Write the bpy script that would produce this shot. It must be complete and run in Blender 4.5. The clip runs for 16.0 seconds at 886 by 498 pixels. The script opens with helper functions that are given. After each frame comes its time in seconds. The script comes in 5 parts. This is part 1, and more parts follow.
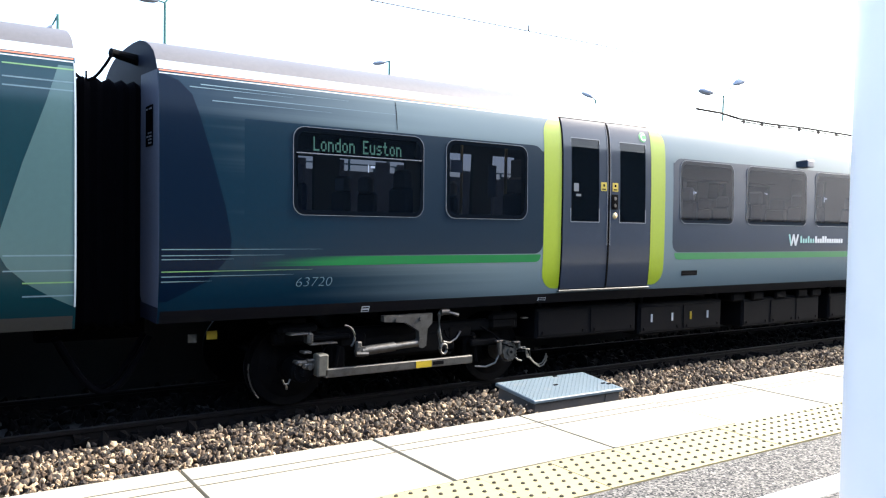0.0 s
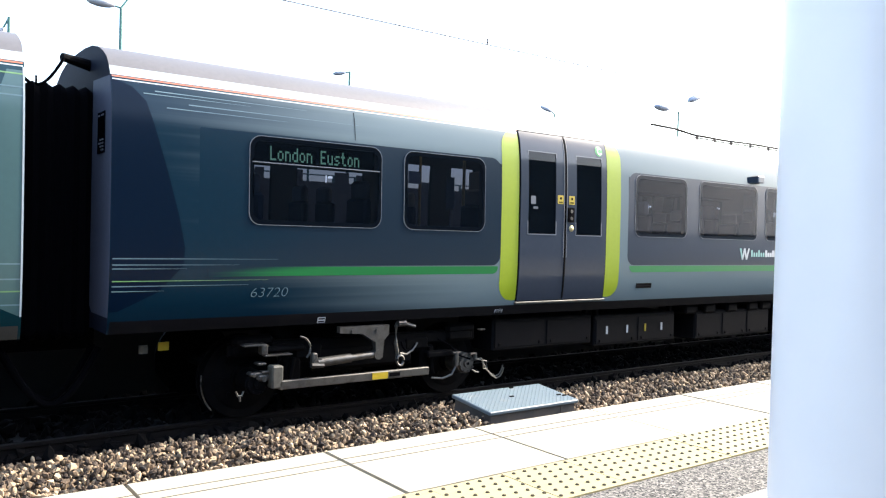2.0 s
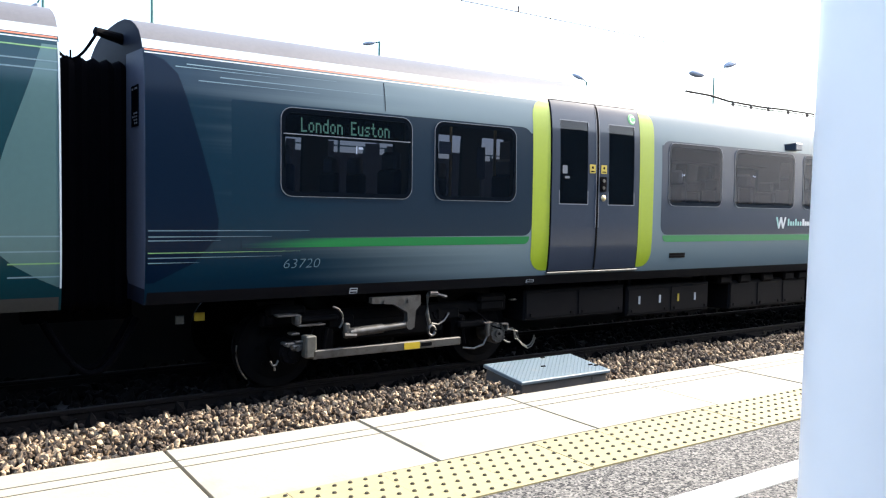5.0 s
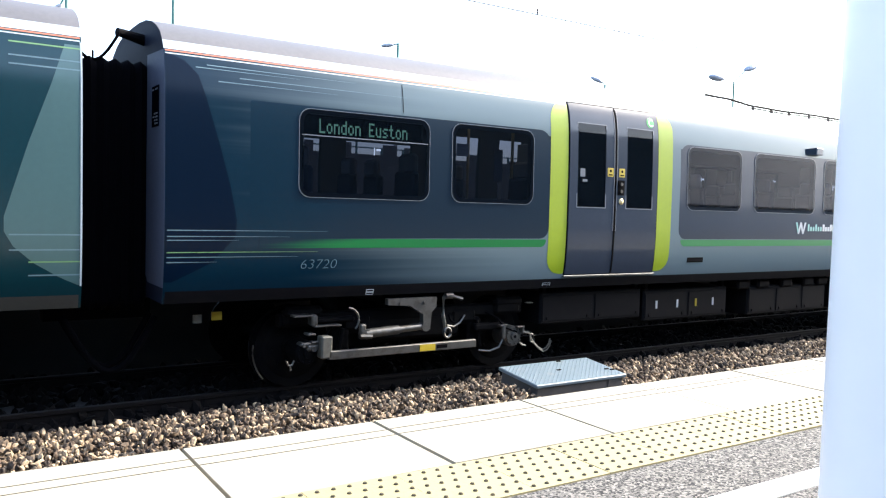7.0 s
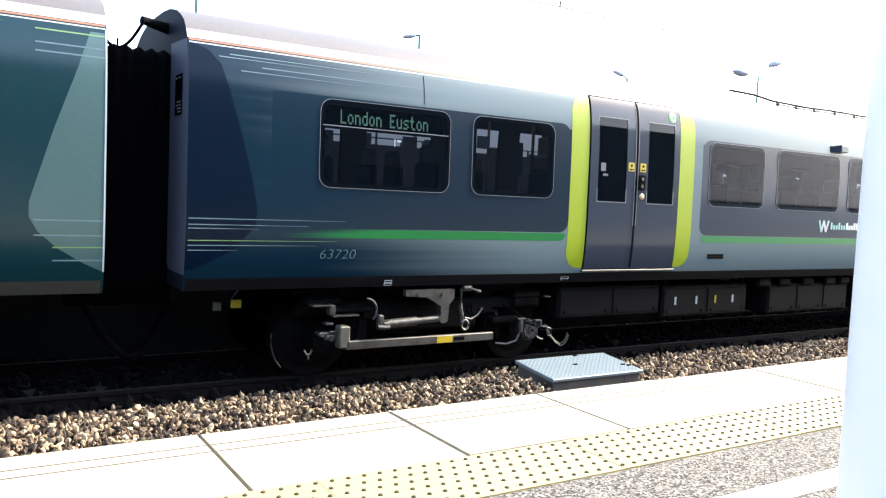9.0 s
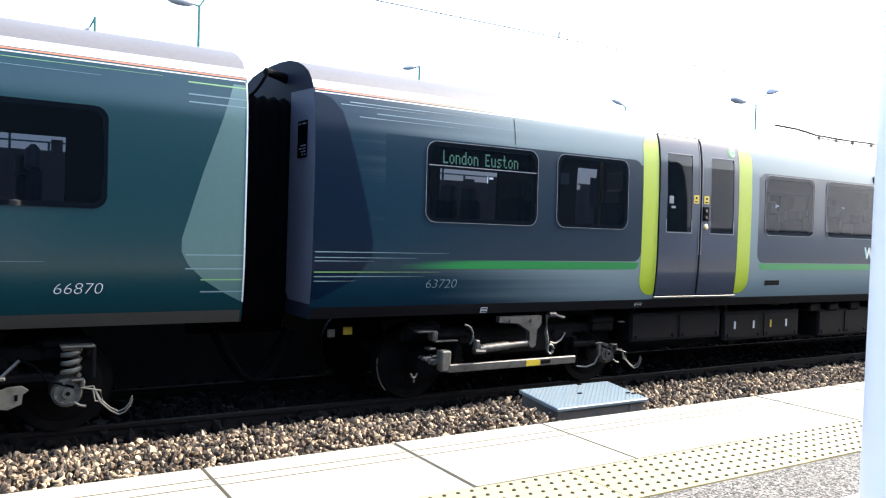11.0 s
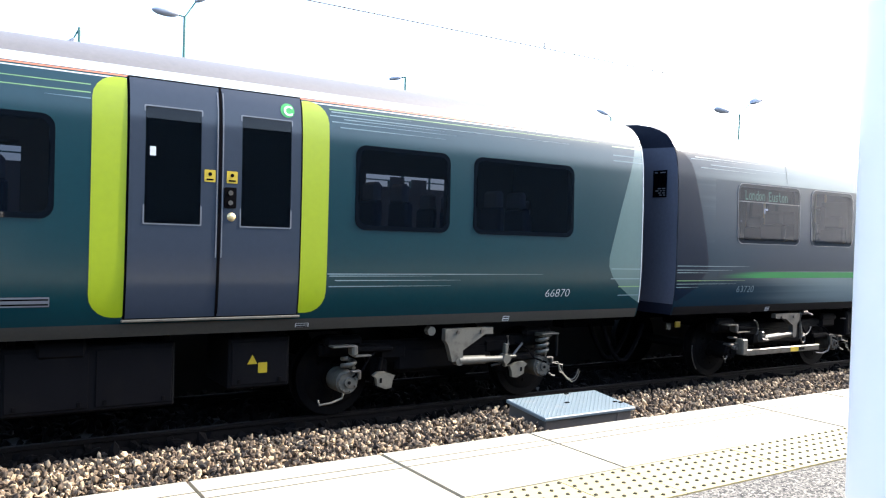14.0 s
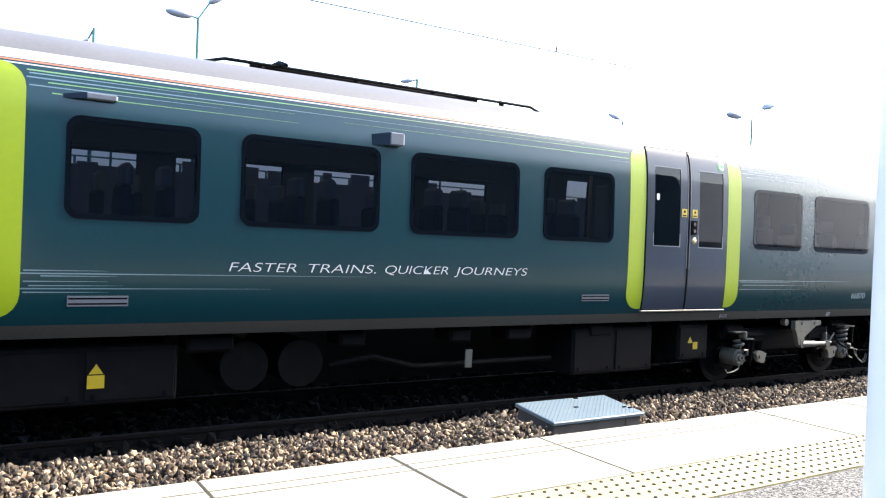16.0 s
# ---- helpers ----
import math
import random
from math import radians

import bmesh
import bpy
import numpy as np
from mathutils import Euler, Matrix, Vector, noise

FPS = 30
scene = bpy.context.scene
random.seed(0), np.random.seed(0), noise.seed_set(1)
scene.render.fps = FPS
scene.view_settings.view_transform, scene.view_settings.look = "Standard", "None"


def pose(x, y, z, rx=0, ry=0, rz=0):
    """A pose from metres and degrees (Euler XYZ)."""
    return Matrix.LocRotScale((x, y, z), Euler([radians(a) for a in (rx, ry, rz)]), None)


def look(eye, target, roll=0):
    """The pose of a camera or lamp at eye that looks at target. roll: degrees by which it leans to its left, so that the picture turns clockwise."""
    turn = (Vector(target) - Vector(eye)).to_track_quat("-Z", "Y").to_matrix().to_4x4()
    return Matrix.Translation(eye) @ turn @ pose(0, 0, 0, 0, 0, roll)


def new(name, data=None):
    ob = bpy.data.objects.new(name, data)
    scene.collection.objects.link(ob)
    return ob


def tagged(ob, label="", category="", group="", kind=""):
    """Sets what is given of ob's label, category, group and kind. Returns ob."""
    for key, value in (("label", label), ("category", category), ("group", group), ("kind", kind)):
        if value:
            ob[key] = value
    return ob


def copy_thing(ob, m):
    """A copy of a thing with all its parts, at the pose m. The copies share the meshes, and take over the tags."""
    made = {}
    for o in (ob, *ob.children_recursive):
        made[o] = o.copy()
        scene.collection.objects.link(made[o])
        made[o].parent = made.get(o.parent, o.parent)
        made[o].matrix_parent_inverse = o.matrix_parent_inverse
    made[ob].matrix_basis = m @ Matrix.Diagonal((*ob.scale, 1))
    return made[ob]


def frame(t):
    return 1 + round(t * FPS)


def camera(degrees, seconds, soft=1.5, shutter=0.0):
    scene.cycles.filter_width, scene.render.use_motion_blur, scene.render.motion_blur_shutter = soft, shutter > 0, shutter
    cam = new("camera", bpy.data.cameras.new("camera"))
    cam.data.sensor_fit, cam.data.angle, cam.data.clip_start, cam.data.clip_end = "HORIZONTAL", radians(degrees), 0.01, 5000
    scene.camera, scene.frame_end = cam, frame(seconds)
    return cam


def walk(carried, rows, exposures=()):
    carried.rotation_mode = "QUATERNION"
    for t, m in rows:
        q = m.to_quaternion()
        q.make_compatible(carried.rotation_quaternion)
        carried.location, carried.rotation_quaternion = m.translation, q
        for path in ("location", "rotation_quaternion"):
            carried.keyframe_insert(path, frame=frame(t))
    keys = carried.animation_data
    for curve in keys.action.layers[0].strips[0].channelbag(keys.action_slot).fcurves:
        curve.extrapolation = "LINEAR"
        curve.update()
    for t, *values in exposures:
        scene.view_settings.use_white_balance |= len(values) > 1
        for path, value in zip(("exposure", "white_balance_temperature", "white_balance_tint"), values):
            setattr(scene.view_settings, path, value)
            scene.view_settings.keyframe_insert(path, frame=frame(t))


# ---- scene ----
cam = camera(59.1, 16.0, soft=1.2)
EYE = 1.077
# seconds, sideways shift of the hand-held camera (metres to its right), yaw, pitch, roll
CAMERA_ROWS = [
    (0.0, -0.022, -33.73, -1.89, -1.01), (0.5, -0.022, -34.69, -1.83, -0.94), (1.0, -0.004, -36.22, -2.15, -1.04),
    (1.5, -0.006, -37.13, -0.68, -1.26), (2.0, 0.0, -36.69, -0.99, -1.53), (2.5, 0.0, -36.04, -0.95, -1.43),
    (3.0, 0.002, -35.84, -1.14, -1.55), (3.5, 0.0, -35.39, -1.67, -1.43), (4.0, 0.004, -35.04, -2.34, -1.21),
    (6.5, 0.0, -33.51, -3.44, -1.71), (7.0, 0.0, -33.19, -3.08, -1.68), (7.5, 0.0, -33.01, -3.76, -1.52),
    (8.0, 0.0, -32.92, -3.44, -2.22), (8.5, 0.0, -31.87, -3.93, -2.6), (11.0, -0.012, -31.74, -1.56, -2.03),
    (11.5, -0.012, -31.56, -1.4, -2.29), (12.0, -0.012, -31.86, -1.3, -2.66), (12.5, -0.013, -31.38, -1.53, -2.97),
    (13.0, -0.012, -31.67, -1.59, -2.19), (13.5, -0.012, -32.84, -1.04, -2.04), (14.0, -0.012, -32.72, -0.8, -1.78),
    (14.5, -0.012, -32.69, -1.03, -2.4), (15.0, -0.014, -33.02, -0.86, -2.1), (15.5, -0.016, -32.56, -0.47, -2.15),
    (16.0, -0.018, -32.0, -0.62, -2.36),
]
walk(cam, [(t, pose(dx * math.cos(radians(yaw)), dx * math.sin(radians(yaw)), EYE, 90 + pitch, roll, yaw))
           for t, dx, yaw, pitch, roll in CAMERA_ROWS],
     exposures=[(0.0, 2.48, 6550, 10), (0.8, 2.52, 6600, 10), (1.5, 2.72, 7300, 10), (2.0, 2.46, 6750, 10), (2.5, 2.30, 6600, 10), (4.0, 2.32, 6600, 10), (6.5, 2.38, 6550, 10),
                (7.0, 2.46, 6500, 10), (7.5, 2.62, 6450, 10), (8.0, 2.64, 6700, 10), (8.5, 2.72, 7000, 10), (11.0, 2.60, 6550, 10), (14.0, 2.62, 6550, 10), (16.0, 2.60, 6500, 10)])

# ---------------------------------------------------------------- world and sun
TO_SUN = Vector((0.80, -0.10, 0.60)).normalized()
world = bpy.data.worlds.new("sky")
scene.world = world
world.use_nodes = True
wn = world.node_tree.nodes
sky = wn.new("ShaderNodeTexSky")
sky.sky_type, sky.sun_disc = "NISHITA", False
sky.sun_elevation = math.asin(TO_SUN.z)
sky.sun_rotation = math.atan2(TO_SUN.x, TO_SUN.y)
sky.air_density, sky.dust_density, sky.ozone_density = 1.0, 2.2, 1.0
world.node_tree.links.new(sky.outputs[0], wn["Background"].inputs["Color"])
wn["Background"].inputs["Strength"].default_value = 0.15
sun_data = bpy.data.lights.new("sun", "SUN")
sun_data.energy, sun_data.angle, sun_data.color = 2.0, radians(0.5), (1.0, 0.95, 0.86)
sun = new("sun", sun_data)
sun.matrix_world = look(TO_SUN * 60, (0, 0, 0))


# ---------------------------------------------------------------- materials
def material(name, colour, rough=0.5, metal=0.0, spread=0.12, scale=8.0, bump=0.0, bump_scale=60.0, coat=0.0, coat_ior=1.5, coat_rough=0.03, emit=0.0,
             per_piece=0.0, dirt=None, mottle=1.0, spec=0.5, grain=None):
    """A painted or mineral surface: colour with coarse and fine variation, fine relief, optional tint per piece."""
    m = bpy.data.materials.new(name)
    m.use_nodes = True
    nt = m.node_tree
    n, ln = nt.nodes, nt.links
    b = n["Principled BSDF"]
    tc = n.new("ShaderNodeTexCoord")
    coarse, fine = n.new("ShaderNodeTexNoise"), n.new("ShaderNodeTexNoise")
    coarse.inputs["Scale"].default_value, fine.inputs["Scale"].default_value = scale * 0.2, scale * 6
    coarse.inputs["Detail"].default_value = fine.inputs["Detail"].default_value = 6
    add = n.new("ShaderNodeMath")
    add.operation = "ADD"
    soft = n.new("ShaderNodeMapRange")
    soft.inputs["To Min"].default_value, soft.inputs["To Max"].default_value = 0.5 - 0.5 * mottle, 0.5 + 0.5 * mottle
    for tex in (coarse, fine):
        ln.new(tc.outputs["Object"], tex.inputs["Vector"])
    ln.new(coarse.outputs["Fac"], soft.inputs["Value"])
    ln.new(soft.outputs[0], add.inputs[0])
    ln.new(fine.outputs["Fac"], add.inputs[1])
    val = n.new("ShaderNodeMapRange")
    val.inputs["From Min"].default_value, val.inputs["From Max"].default_value = 0.6, 1.4
    val.inputs["To Min"].default_value, val.inputs["To Max"].default_value = 1 - spread, 1 + spread
    ln.new(add.outputs[0], val.inputs["Value"])
    fac = val.outputs[0]
    if per_piece:
        info, rng, mul = n.new("ShaderNodeObjectInfo"), n.new("ShaderNodeMapRange"), n.new("ShaderNodeMath")
        rng.inputs["To Min"].default_value, rng.inputs["To Max"].default_value = 1 - per_piece, 1 + per_piece
        mul.operation = "MULTIPLY"
        ln.new(info.outputs["Random"], rng.inputs["Value"])
        ln.new(rng.outputs[0], mul.inputs[0])
        ln.new(fac, mul.inputs[1])
        fac = mul.outputs[0]
    if grain:
        cell, lum, rng2, mul2 = (n.new("ShaderNode" + k) for k in ("TexVoronoi", "SeparateColor", "MapRange", "Math"))
        cell.inputs["Scale"].default_value = grain[0]
        ln.new(tc.outputs["Object"], cell.inputs["Vector"])
        ln.new(cell.outputs["Color"], lum.inputs[0])
        rng2.inputs["To Min"].default_value, rng2.inputs["To Max"].default_value = grain[1], grain[2]
        ln.new(lum.outputs[0], rng2.inputs["Value"])
        mul2.operation = "MULTIPLY"
        ln.new(fac, mul2.inputs[0])
        ln.new(rng2.outputs[0], mul2.inputs[1])
        fac = mul2.outputs[0]
    mix = n.new("ShaderNodeVectorMath")
    mix.operation = "SCALE"
    mix.inputs[0].default_value = colour
    ln.new(fac, mix.inputs["Scale"])
    out = mix.outputs[0]
    if dirt:
        dcol, lo, hi = dirt
        dn, dr, dm = n.new("ShaderNodeTexNoise"), n.new("ShaderNodeMapRange"), n.new("ShaderNodeMix")
        dn.inputs["Scale"].default_value, dn.inputs["Detail"].default_value = scale * 0.7, 8
        ln.new(tc.outputs["Object"], dn.inputs["Vector"])
        dr.inputs["From Min"].default_value, dr.inputs["From Max"].default_value = lo, hi
        ln.new(dn.outputs["Fac"], dr.inputs["Value"])
        dm.data_type = "RGBA"
        dm.inputs["B"].default_value = (*dcol, 1)
        for s in dm.inputs:
            if s.name == "B" and s.type == "RGBA":
                s.default_value = (*dcol, 1)
            if s.name == "A" and s.type == "RGBA":
                ln.new(out, s)
        ln.new(dr.outputs[0], dm.inputs[0])
        out = dm.outputs[2]
    ln.new(out, b.inputs["Base Color"])
    b.inputs["Roughness"].default_value, b.inputs["Metallic"].default_value = rough, metal
    b.inputs["Coat Weight"].default_value, b.inputs["Coat Roughness"].default_value = coat, coat_rough
    b.inputs["Coat IOR"].default_value = coat_ior
    b.inputs["Specular IOR Level"].default_value = spec
    if bump:
        bt, bp = n.new("ShaderNodeTexNoise"), n.new("ShaderNodeBump")
        bt.inputs["Scale"].default_value, bt.inputs["Detail"].default_value = bump_scale, 5
        ln.new(tc.outputs["Object"], bt.inputs["Vector"])
        bp.inputs["Strength"].default_value, bp.inputs["Distance"].default_value = bump, 0.004
        ln.new(bt.outputs["Fac"], bp.inputs["Height"])
        ln.new(bp.outputs[0], b.inputs["Normal"])
    if emit:
        b.inputs["Emission Color"].default_value, b.inputs["Emission Strength"].default_value = (*colour, 1), emit
    return m


def tinted_glass(name, tint):
    m = bpy.data.materials.new(name)
    m.use_nodes = True
    n, ln = m.node_tree.nodes, m.node_tree.links
    n.remove(n["Principled BSDF"])
    fres, tr, gl, mix = (n.new("ShaderNode" + k) for k in ("Fresnel", "BsdfTransparent", "BsdfGlossy", "MixShader"))
    fres.inputs["IOR"].default_value = 1.40
    tr.inputs["Color"].default_value = (*tint, 1)
    gl.inputs["Roughness"].default_value = 0.02
    ln.new(fres.outputs[0], mix.inputs[0])
    ln.new(tr.outputs[0], mix.inputs[1])
    ln.new(gl.outputs[0], mix.inputs[2])
    ln.new(mix.outputs[0], n["Material Output"].inputs["Surface"])
    return m


def fading_paint(name, first, last, x0, x1, lean=0.0):
    """Gloss coach paint that fades from one colour to another along the carriage between x0 and x1 (own coordinates), sooner higher up by lean."""
    m = material(name, first, rough=0.4, spread=0.06, scale=3.0, coat=0.6, coat_ior=1.58, coat_rough=0.2, spec=0.02)
    n, ln = m.node_tree.nodes, m.node_tree.links
    b = n["Principled BSDF"]
    old = b.inputs["Base Color"].links[0].from_socket
    tc, sep, rng = n.new("ShaderNodeTexCoord"), n.new("ShaderNodeSeparateXYZ"), n.new("ShaderNodeMapRange")
    nz, add, mp = n.new("ShaderNodeTexNoise"), n.new("ShaderNodeMath"), n.new("ShaderNodeMapping")
    mp.inputs["Scale"].default_value = (0.02, 0.02, 9.0)
    nz.inputs["Scale"].default_value, nz.inputs["Detail"].default_value = 1.0, 3
    ln.new(tc.outputs["Object"], mp.inputs[0])
    ln.new(mp.outputs[0], nz.inputs["Vector"])
    add.operation = "MULTIPLY_ADD"
    add.inputs[1].default_value = 2.2
    ln.new(nz.outputs["Fac"], add.inputs[0])
    ln.new(tc.outputs["Object"], sep.inputs[0])
    ln.new(sep.outputs[0], add.inputs[2])
    rng.interpolation_type = "SMOOTHSTEP"
    rng.inputs["From Min"].default_value, rng.inputs["From Max"].default_value = x0 + 1.1 + lean * 2.2, x1 + 1.1 + lean * 2.2
    rise = n.new("ShaderNodeMath")
    rise.operation = "MULTIPLY_ADD"
    rise.inputs[1].default_value = lean
    ln.new(sep.outputs[2], rise.inputs[0])
    ln.new(add.outputs[0], rise.inputs[2])
    ln.new(rise.outputs[0], rng.inputs["Value"])
    mix = n.new("ShaderNodeMix")
    mix.data_type = "RGBA"
    for s in mix.inputs:
        if s.type == "RGBA" and s.name == "A":
            ln.new(old, s)
        if s.type == "RGBA" and s.name == "B":
            s.default_value = (*last, 1)
    ln.new(rng.outputs[0], mix.inputs[0])
    ln.new(mix.outputs[2], b.inputs["Base Color"])
    return m


TEAL, SILVER = (0.0022, 0.025, 0.031), (0.115, 0.155, 0.165)
BAND = (0.0055, 0.015, 0.026)
DEEP = (0.001, 0.0145, 0.027)
M = {
    "teal": material("teal_paint", TEAL, rough=0.3, spread=0.07, scale=3.0, coat=0.9, coat_ior=1.6, coat_rough=0.2, spec=0.03),
    "fade": fading_paint("teal_to_silver_paint", DEEP, SILVER, -9.3, -6.3, 0.6),
    "navy": material("navy_paint", (0.0005, 0.0055, 0.0155), rough=0.4, spread=0.06, scale=3.0, coat=0.35, coat_rough=0.2, spec=0.02),
    "pale": material("pale_green_paint", (0.055, 0.108, 0.104), rough=0.3, spread=0.06, scale=3.0, coat=0.9, coat_rough=0.2, spec=0.3),
    "streak": material("streak_vinyl", (0.11, 0.18, 0.20), rough=0.4, spread=0.1, scale=3.0),
    "streak_green": material("green_streak_vinyl", (0.14, 0.27, 0.10), rough=0.4, spread=0.1, scale=3.0),
    # lighter copy of the band grey, with haze mixed into the colour
    "band": material("hazed_dark_grey_paint", (0.014, 0.022, 0.034), rough=0.35, spread=0.05, scale=3.0, coat=0.8, coat_rough=0.12, spec=0.08),
    "band_fade": fading_paint("teal_to_dark_grey_paint", DEEP, BAND, -9.0, -7.6),
    "green_fade": fading_paint("teal_to_green_paint", DEEP, (0.005, 0.14, 0.033), -9.0, -8.0),
    "green": material("green_stripe_paint", (0.005, 0.16, 0.036), rough=0.4, spread=0.06, scale=3.0, coat=0.1),
    "lime": material("lime_paint", (0.235, 0.31, 0.005), rough=0.38, spread=0.05, scale=3.0),
    "door": material("door_grey_paint", (0.028, 0.036, 0.050), rough=0.35, spread=0.06, scale=3.0, coat=0.8, coat_rough=0.12, spec=0.05),
    "orange": material("orange_line_paint", (0.50, 0.15, 0.075), rough=0.4, spread=0.06),
    "cantrail": material("white_cantrail_paint", (0.40, 0.45, 0.46), rough=0.4, spread=0.06),
    "roof": material("roof_grey", (0.115, 0.11, 0.112), rough=0.6, spread=0.12, scale=4.0, bump=0.2),
    "solebar": material("dusty_solebar", (0.020, 0.019, 0.014), rough=0.7, spread=0.25, scale=5.0, bump=0.2),
    # end wall in two tones: its shade and its lit corner as colours
    "end_shaded": material("end_wall_shaded", (0.012, 0.015, 0.026), rough=0.7, spread=0.15, scale=4.0, spec=0.06),
    "end": material("end_wall_lit", (0.085, 0.094, 0.125), rough=0.6, spread=0.12, scale=4.0, spec=0.15),
    "frit": material("black_window_border", (0.0008, 0.001, 0.002), rough=0.03, spread=0.0, spec=0.35),
    "seal": material("grey_window_seal", (0.12, 0.13, 0.145), rough=0.35, spread=0.08),
    "rubber": material("black_rubber", (0.001, 0.001, 0.0017), rough=0.9, spread=0.2, bump=0.2, spec=0.05),
    "lining": material("interior_lining", (0.16, 0.165, 0.18), rough=0.6, spread=0.05),
    "seat": material("blue_seat_cloth", (0.035, 0.05, 0.10), rough=0.9, spread=0.25, scale=20),
    "seat_back": material("grey_seat_shell", (0.25, 0.26, 0.28), rough=0.5, spread=0.1),
    "steel": material("worn_steel", (0.11, 0.105, 0.095), rough=0.42, metal=0.7, spread=0.25, scale=14, dirt=((0.06, 0.05, 0.04), 0.5, 0.75)),
    "pale_steel": material("pale_grey_castings", (0.090, 0.086, 0.070), rough=0.5, metal=0.1, spread=0.18, scale=14, dirt=((0.04, 0.034, 0.028), 0.5, 0.75)),
    # near-black base colours put the underframe's shade into steel and cases
    "dark_steel": material("grimy_near_black_steel", (0.0017, 0.0017, 0.0022), spec=0.07, rough=0.7, spread=0.35, scale=10, bump=0.3, dirt=((0.006, 0.005, 0.004), 0.5, 0.85)),
    "gear": material("underframe_shaded_grey", (0.0036, 0.0036, 0.0046), spec=0.08, rough=0.65, spread=0.25, scale=6, dirt=((0.009, 0.008, 0.007), 0.55, 0.9)),
    "mint": material("mint_vinyl", (0.22, 0.42, 0.38), rough=0.4, spread=0.06),
    "yellow": material("yellow_label", (0.42, 0.30, 0.01), rough=0.5, spread=0.1),
    "white": material("white_label", (0.48, 0.50, 0.50), rough=0.5, spread=0.06),
    "green_sign": material("green_sign", (0.02, 0.30, 0.06), rough=0.4, spread=0.04),
    "led": material("destination_letters", (0.22, 0.48, 0.34), rough=0.5, spread=0.0, emit=0.27),
    "lamp_glow": material("saloon_light", (1.0, 0.93, 0.8), rough=0.5, spread=0.0, emit=1.0),
    # glow of the flecks added behind the window glass
    "glint": material("window_fleck_glow", (0.80, 0.90, 1.0), rough=0.3, spread=0.0, emit=0.5),
    "brass": material("brass_knob", (0.75, 0.58, 0.30), rough=0.3, metal=0.6, spread=0.1),
    # dark copy of the ballast colour, standing in for the train's shadow
    "shaded_ballast": material("shade_darkened_ballast", (0.003, 0.0027, 0.0028), spec=0.1, rough=0.9, spread=0.4, scale=8, bump=0.4),
    "rear_reflector": material("blue_grey_reflector_wall", (0.085, 0.145, 0.205), rough=0.8, spread=0.15, scale=4),
    "sloped_reflector": material("pale_grey_reflector_sheet", (0.19, 0.24, 0.32), rough=0.7, spread=0.2, scale=4),
    "pale_reflector": material("pale_blue_grey_reflector", (0.40, 0.47, 0.56), rough=0.8, spread=0.12, scale=4),
    # rail and sleeper colours carry the shade under the train, hence near black
    "rail": material("shaded_rail_steel", (0.006, 0.0048, 0.0045), rough=0.7, metal=0.0, spec=0.1, spread=0.3, scale=10),
    "concrete": material("shaded_sleeper_concrete", (0.008, 0.0075, 0.007), rough=0.85, spread=0.2, bump=0.4),
    "ballast": material("granite_ballast", (0.30, 0.25, 0.205), rough=0.85, spread=0.25, scale=6, bump=0.4),
    "far_concrete": material("weathered_concrete", (0.04, 0.038, 0.036), rough=0.85, spread=0.2, bump=0.4),
    # ground colour lowered the same way, for shade beneath the carriages
    "earth": material("shaded_stone_dust", (0.007, 0.006, 0.0056), spec=0.05, rough=0.95, spread=0.35, scale=3, bump=0.6, bump_scale=30),
    "coping": material("cream_coping_paint", (0.30, 0.272, 0.205), rough=0.7, spread=0.06, scale=5, bump=0.25, per_piece=0.03, dirt=((0.22, 0.19, 0.14), 0.56, 0.85)),
    "tactile": material("buff_tactile_slab", (0.30, 0.255, 0.125), rough=0.75, spread=0.08, scale=6, bump=0.25, per_piece=0.04, dirt=((0.22, 0.18, 0.09), 0.58, 0.85)),
    # dark brown holds the blisters' shading; also the dirt in the coping grooves
    "blister": material("blister_shade_and_groove_dirt", (0.05, 0.04, 0.02), rough=0.85, spread=0.3, scale=10),
    "asphalt": material("grey_asphalt", (0.088, 0.081, 0.069), rough=0.9, spread=0.5, scale=10, bump=0.6, bump_scale=130, mottle=0.3, grain=(115.0, -0.5, 2.5)),
    "line": material("white_line_paint", (0.60, 0.59, 0.54), rough=0.6, spread=0.1, scale=8, dirt=((0.35, 0.34, 0.32), 0.62, 0.8)),
    "joint": material("dark_joint", (0.008, 0.007, 0.005), rough=0.95, spread=0.3),
    "lid": material("grey_blue_plastic_lid", (0.13, 0.175, 0.20), rough=0.45, spread=0.08, scale=6, dirt=((0.22, 0.21, 0.19), 0.55, 0.9)),
    "chamber": material("chamber_grey", (0.065, 0.06, 0.056), rough=0.8, spread=0.2, scale=6, dirt=((0.10, 0.085, 0.07), 0.5, 0.8)),
    "pillar": material("white_gloss_post_paint", (0.90, 0.855, 0.82), rough=0.35, spread=0.03, scale=3),
    "lamp_post": material("green_grey_lamp_post", (0.06, 0.16, 0.14), rough=0.5, spread=0.1),
    "lantern": material("blue_grey_lantern", (0.30, 0.32, 0.38), rough=0.4, spread=0.1),
    "wire": material("dull_copper_wire", (0.10, 0.08, 0.07), rough=0.6, spread=0.1),
}
GLASS = tinted_glass("tinted_carriage_glass", (0.20, 0.215, 0.27))

# ---------------------------------------------------------------- mesh helpers
ORIGIN = {}


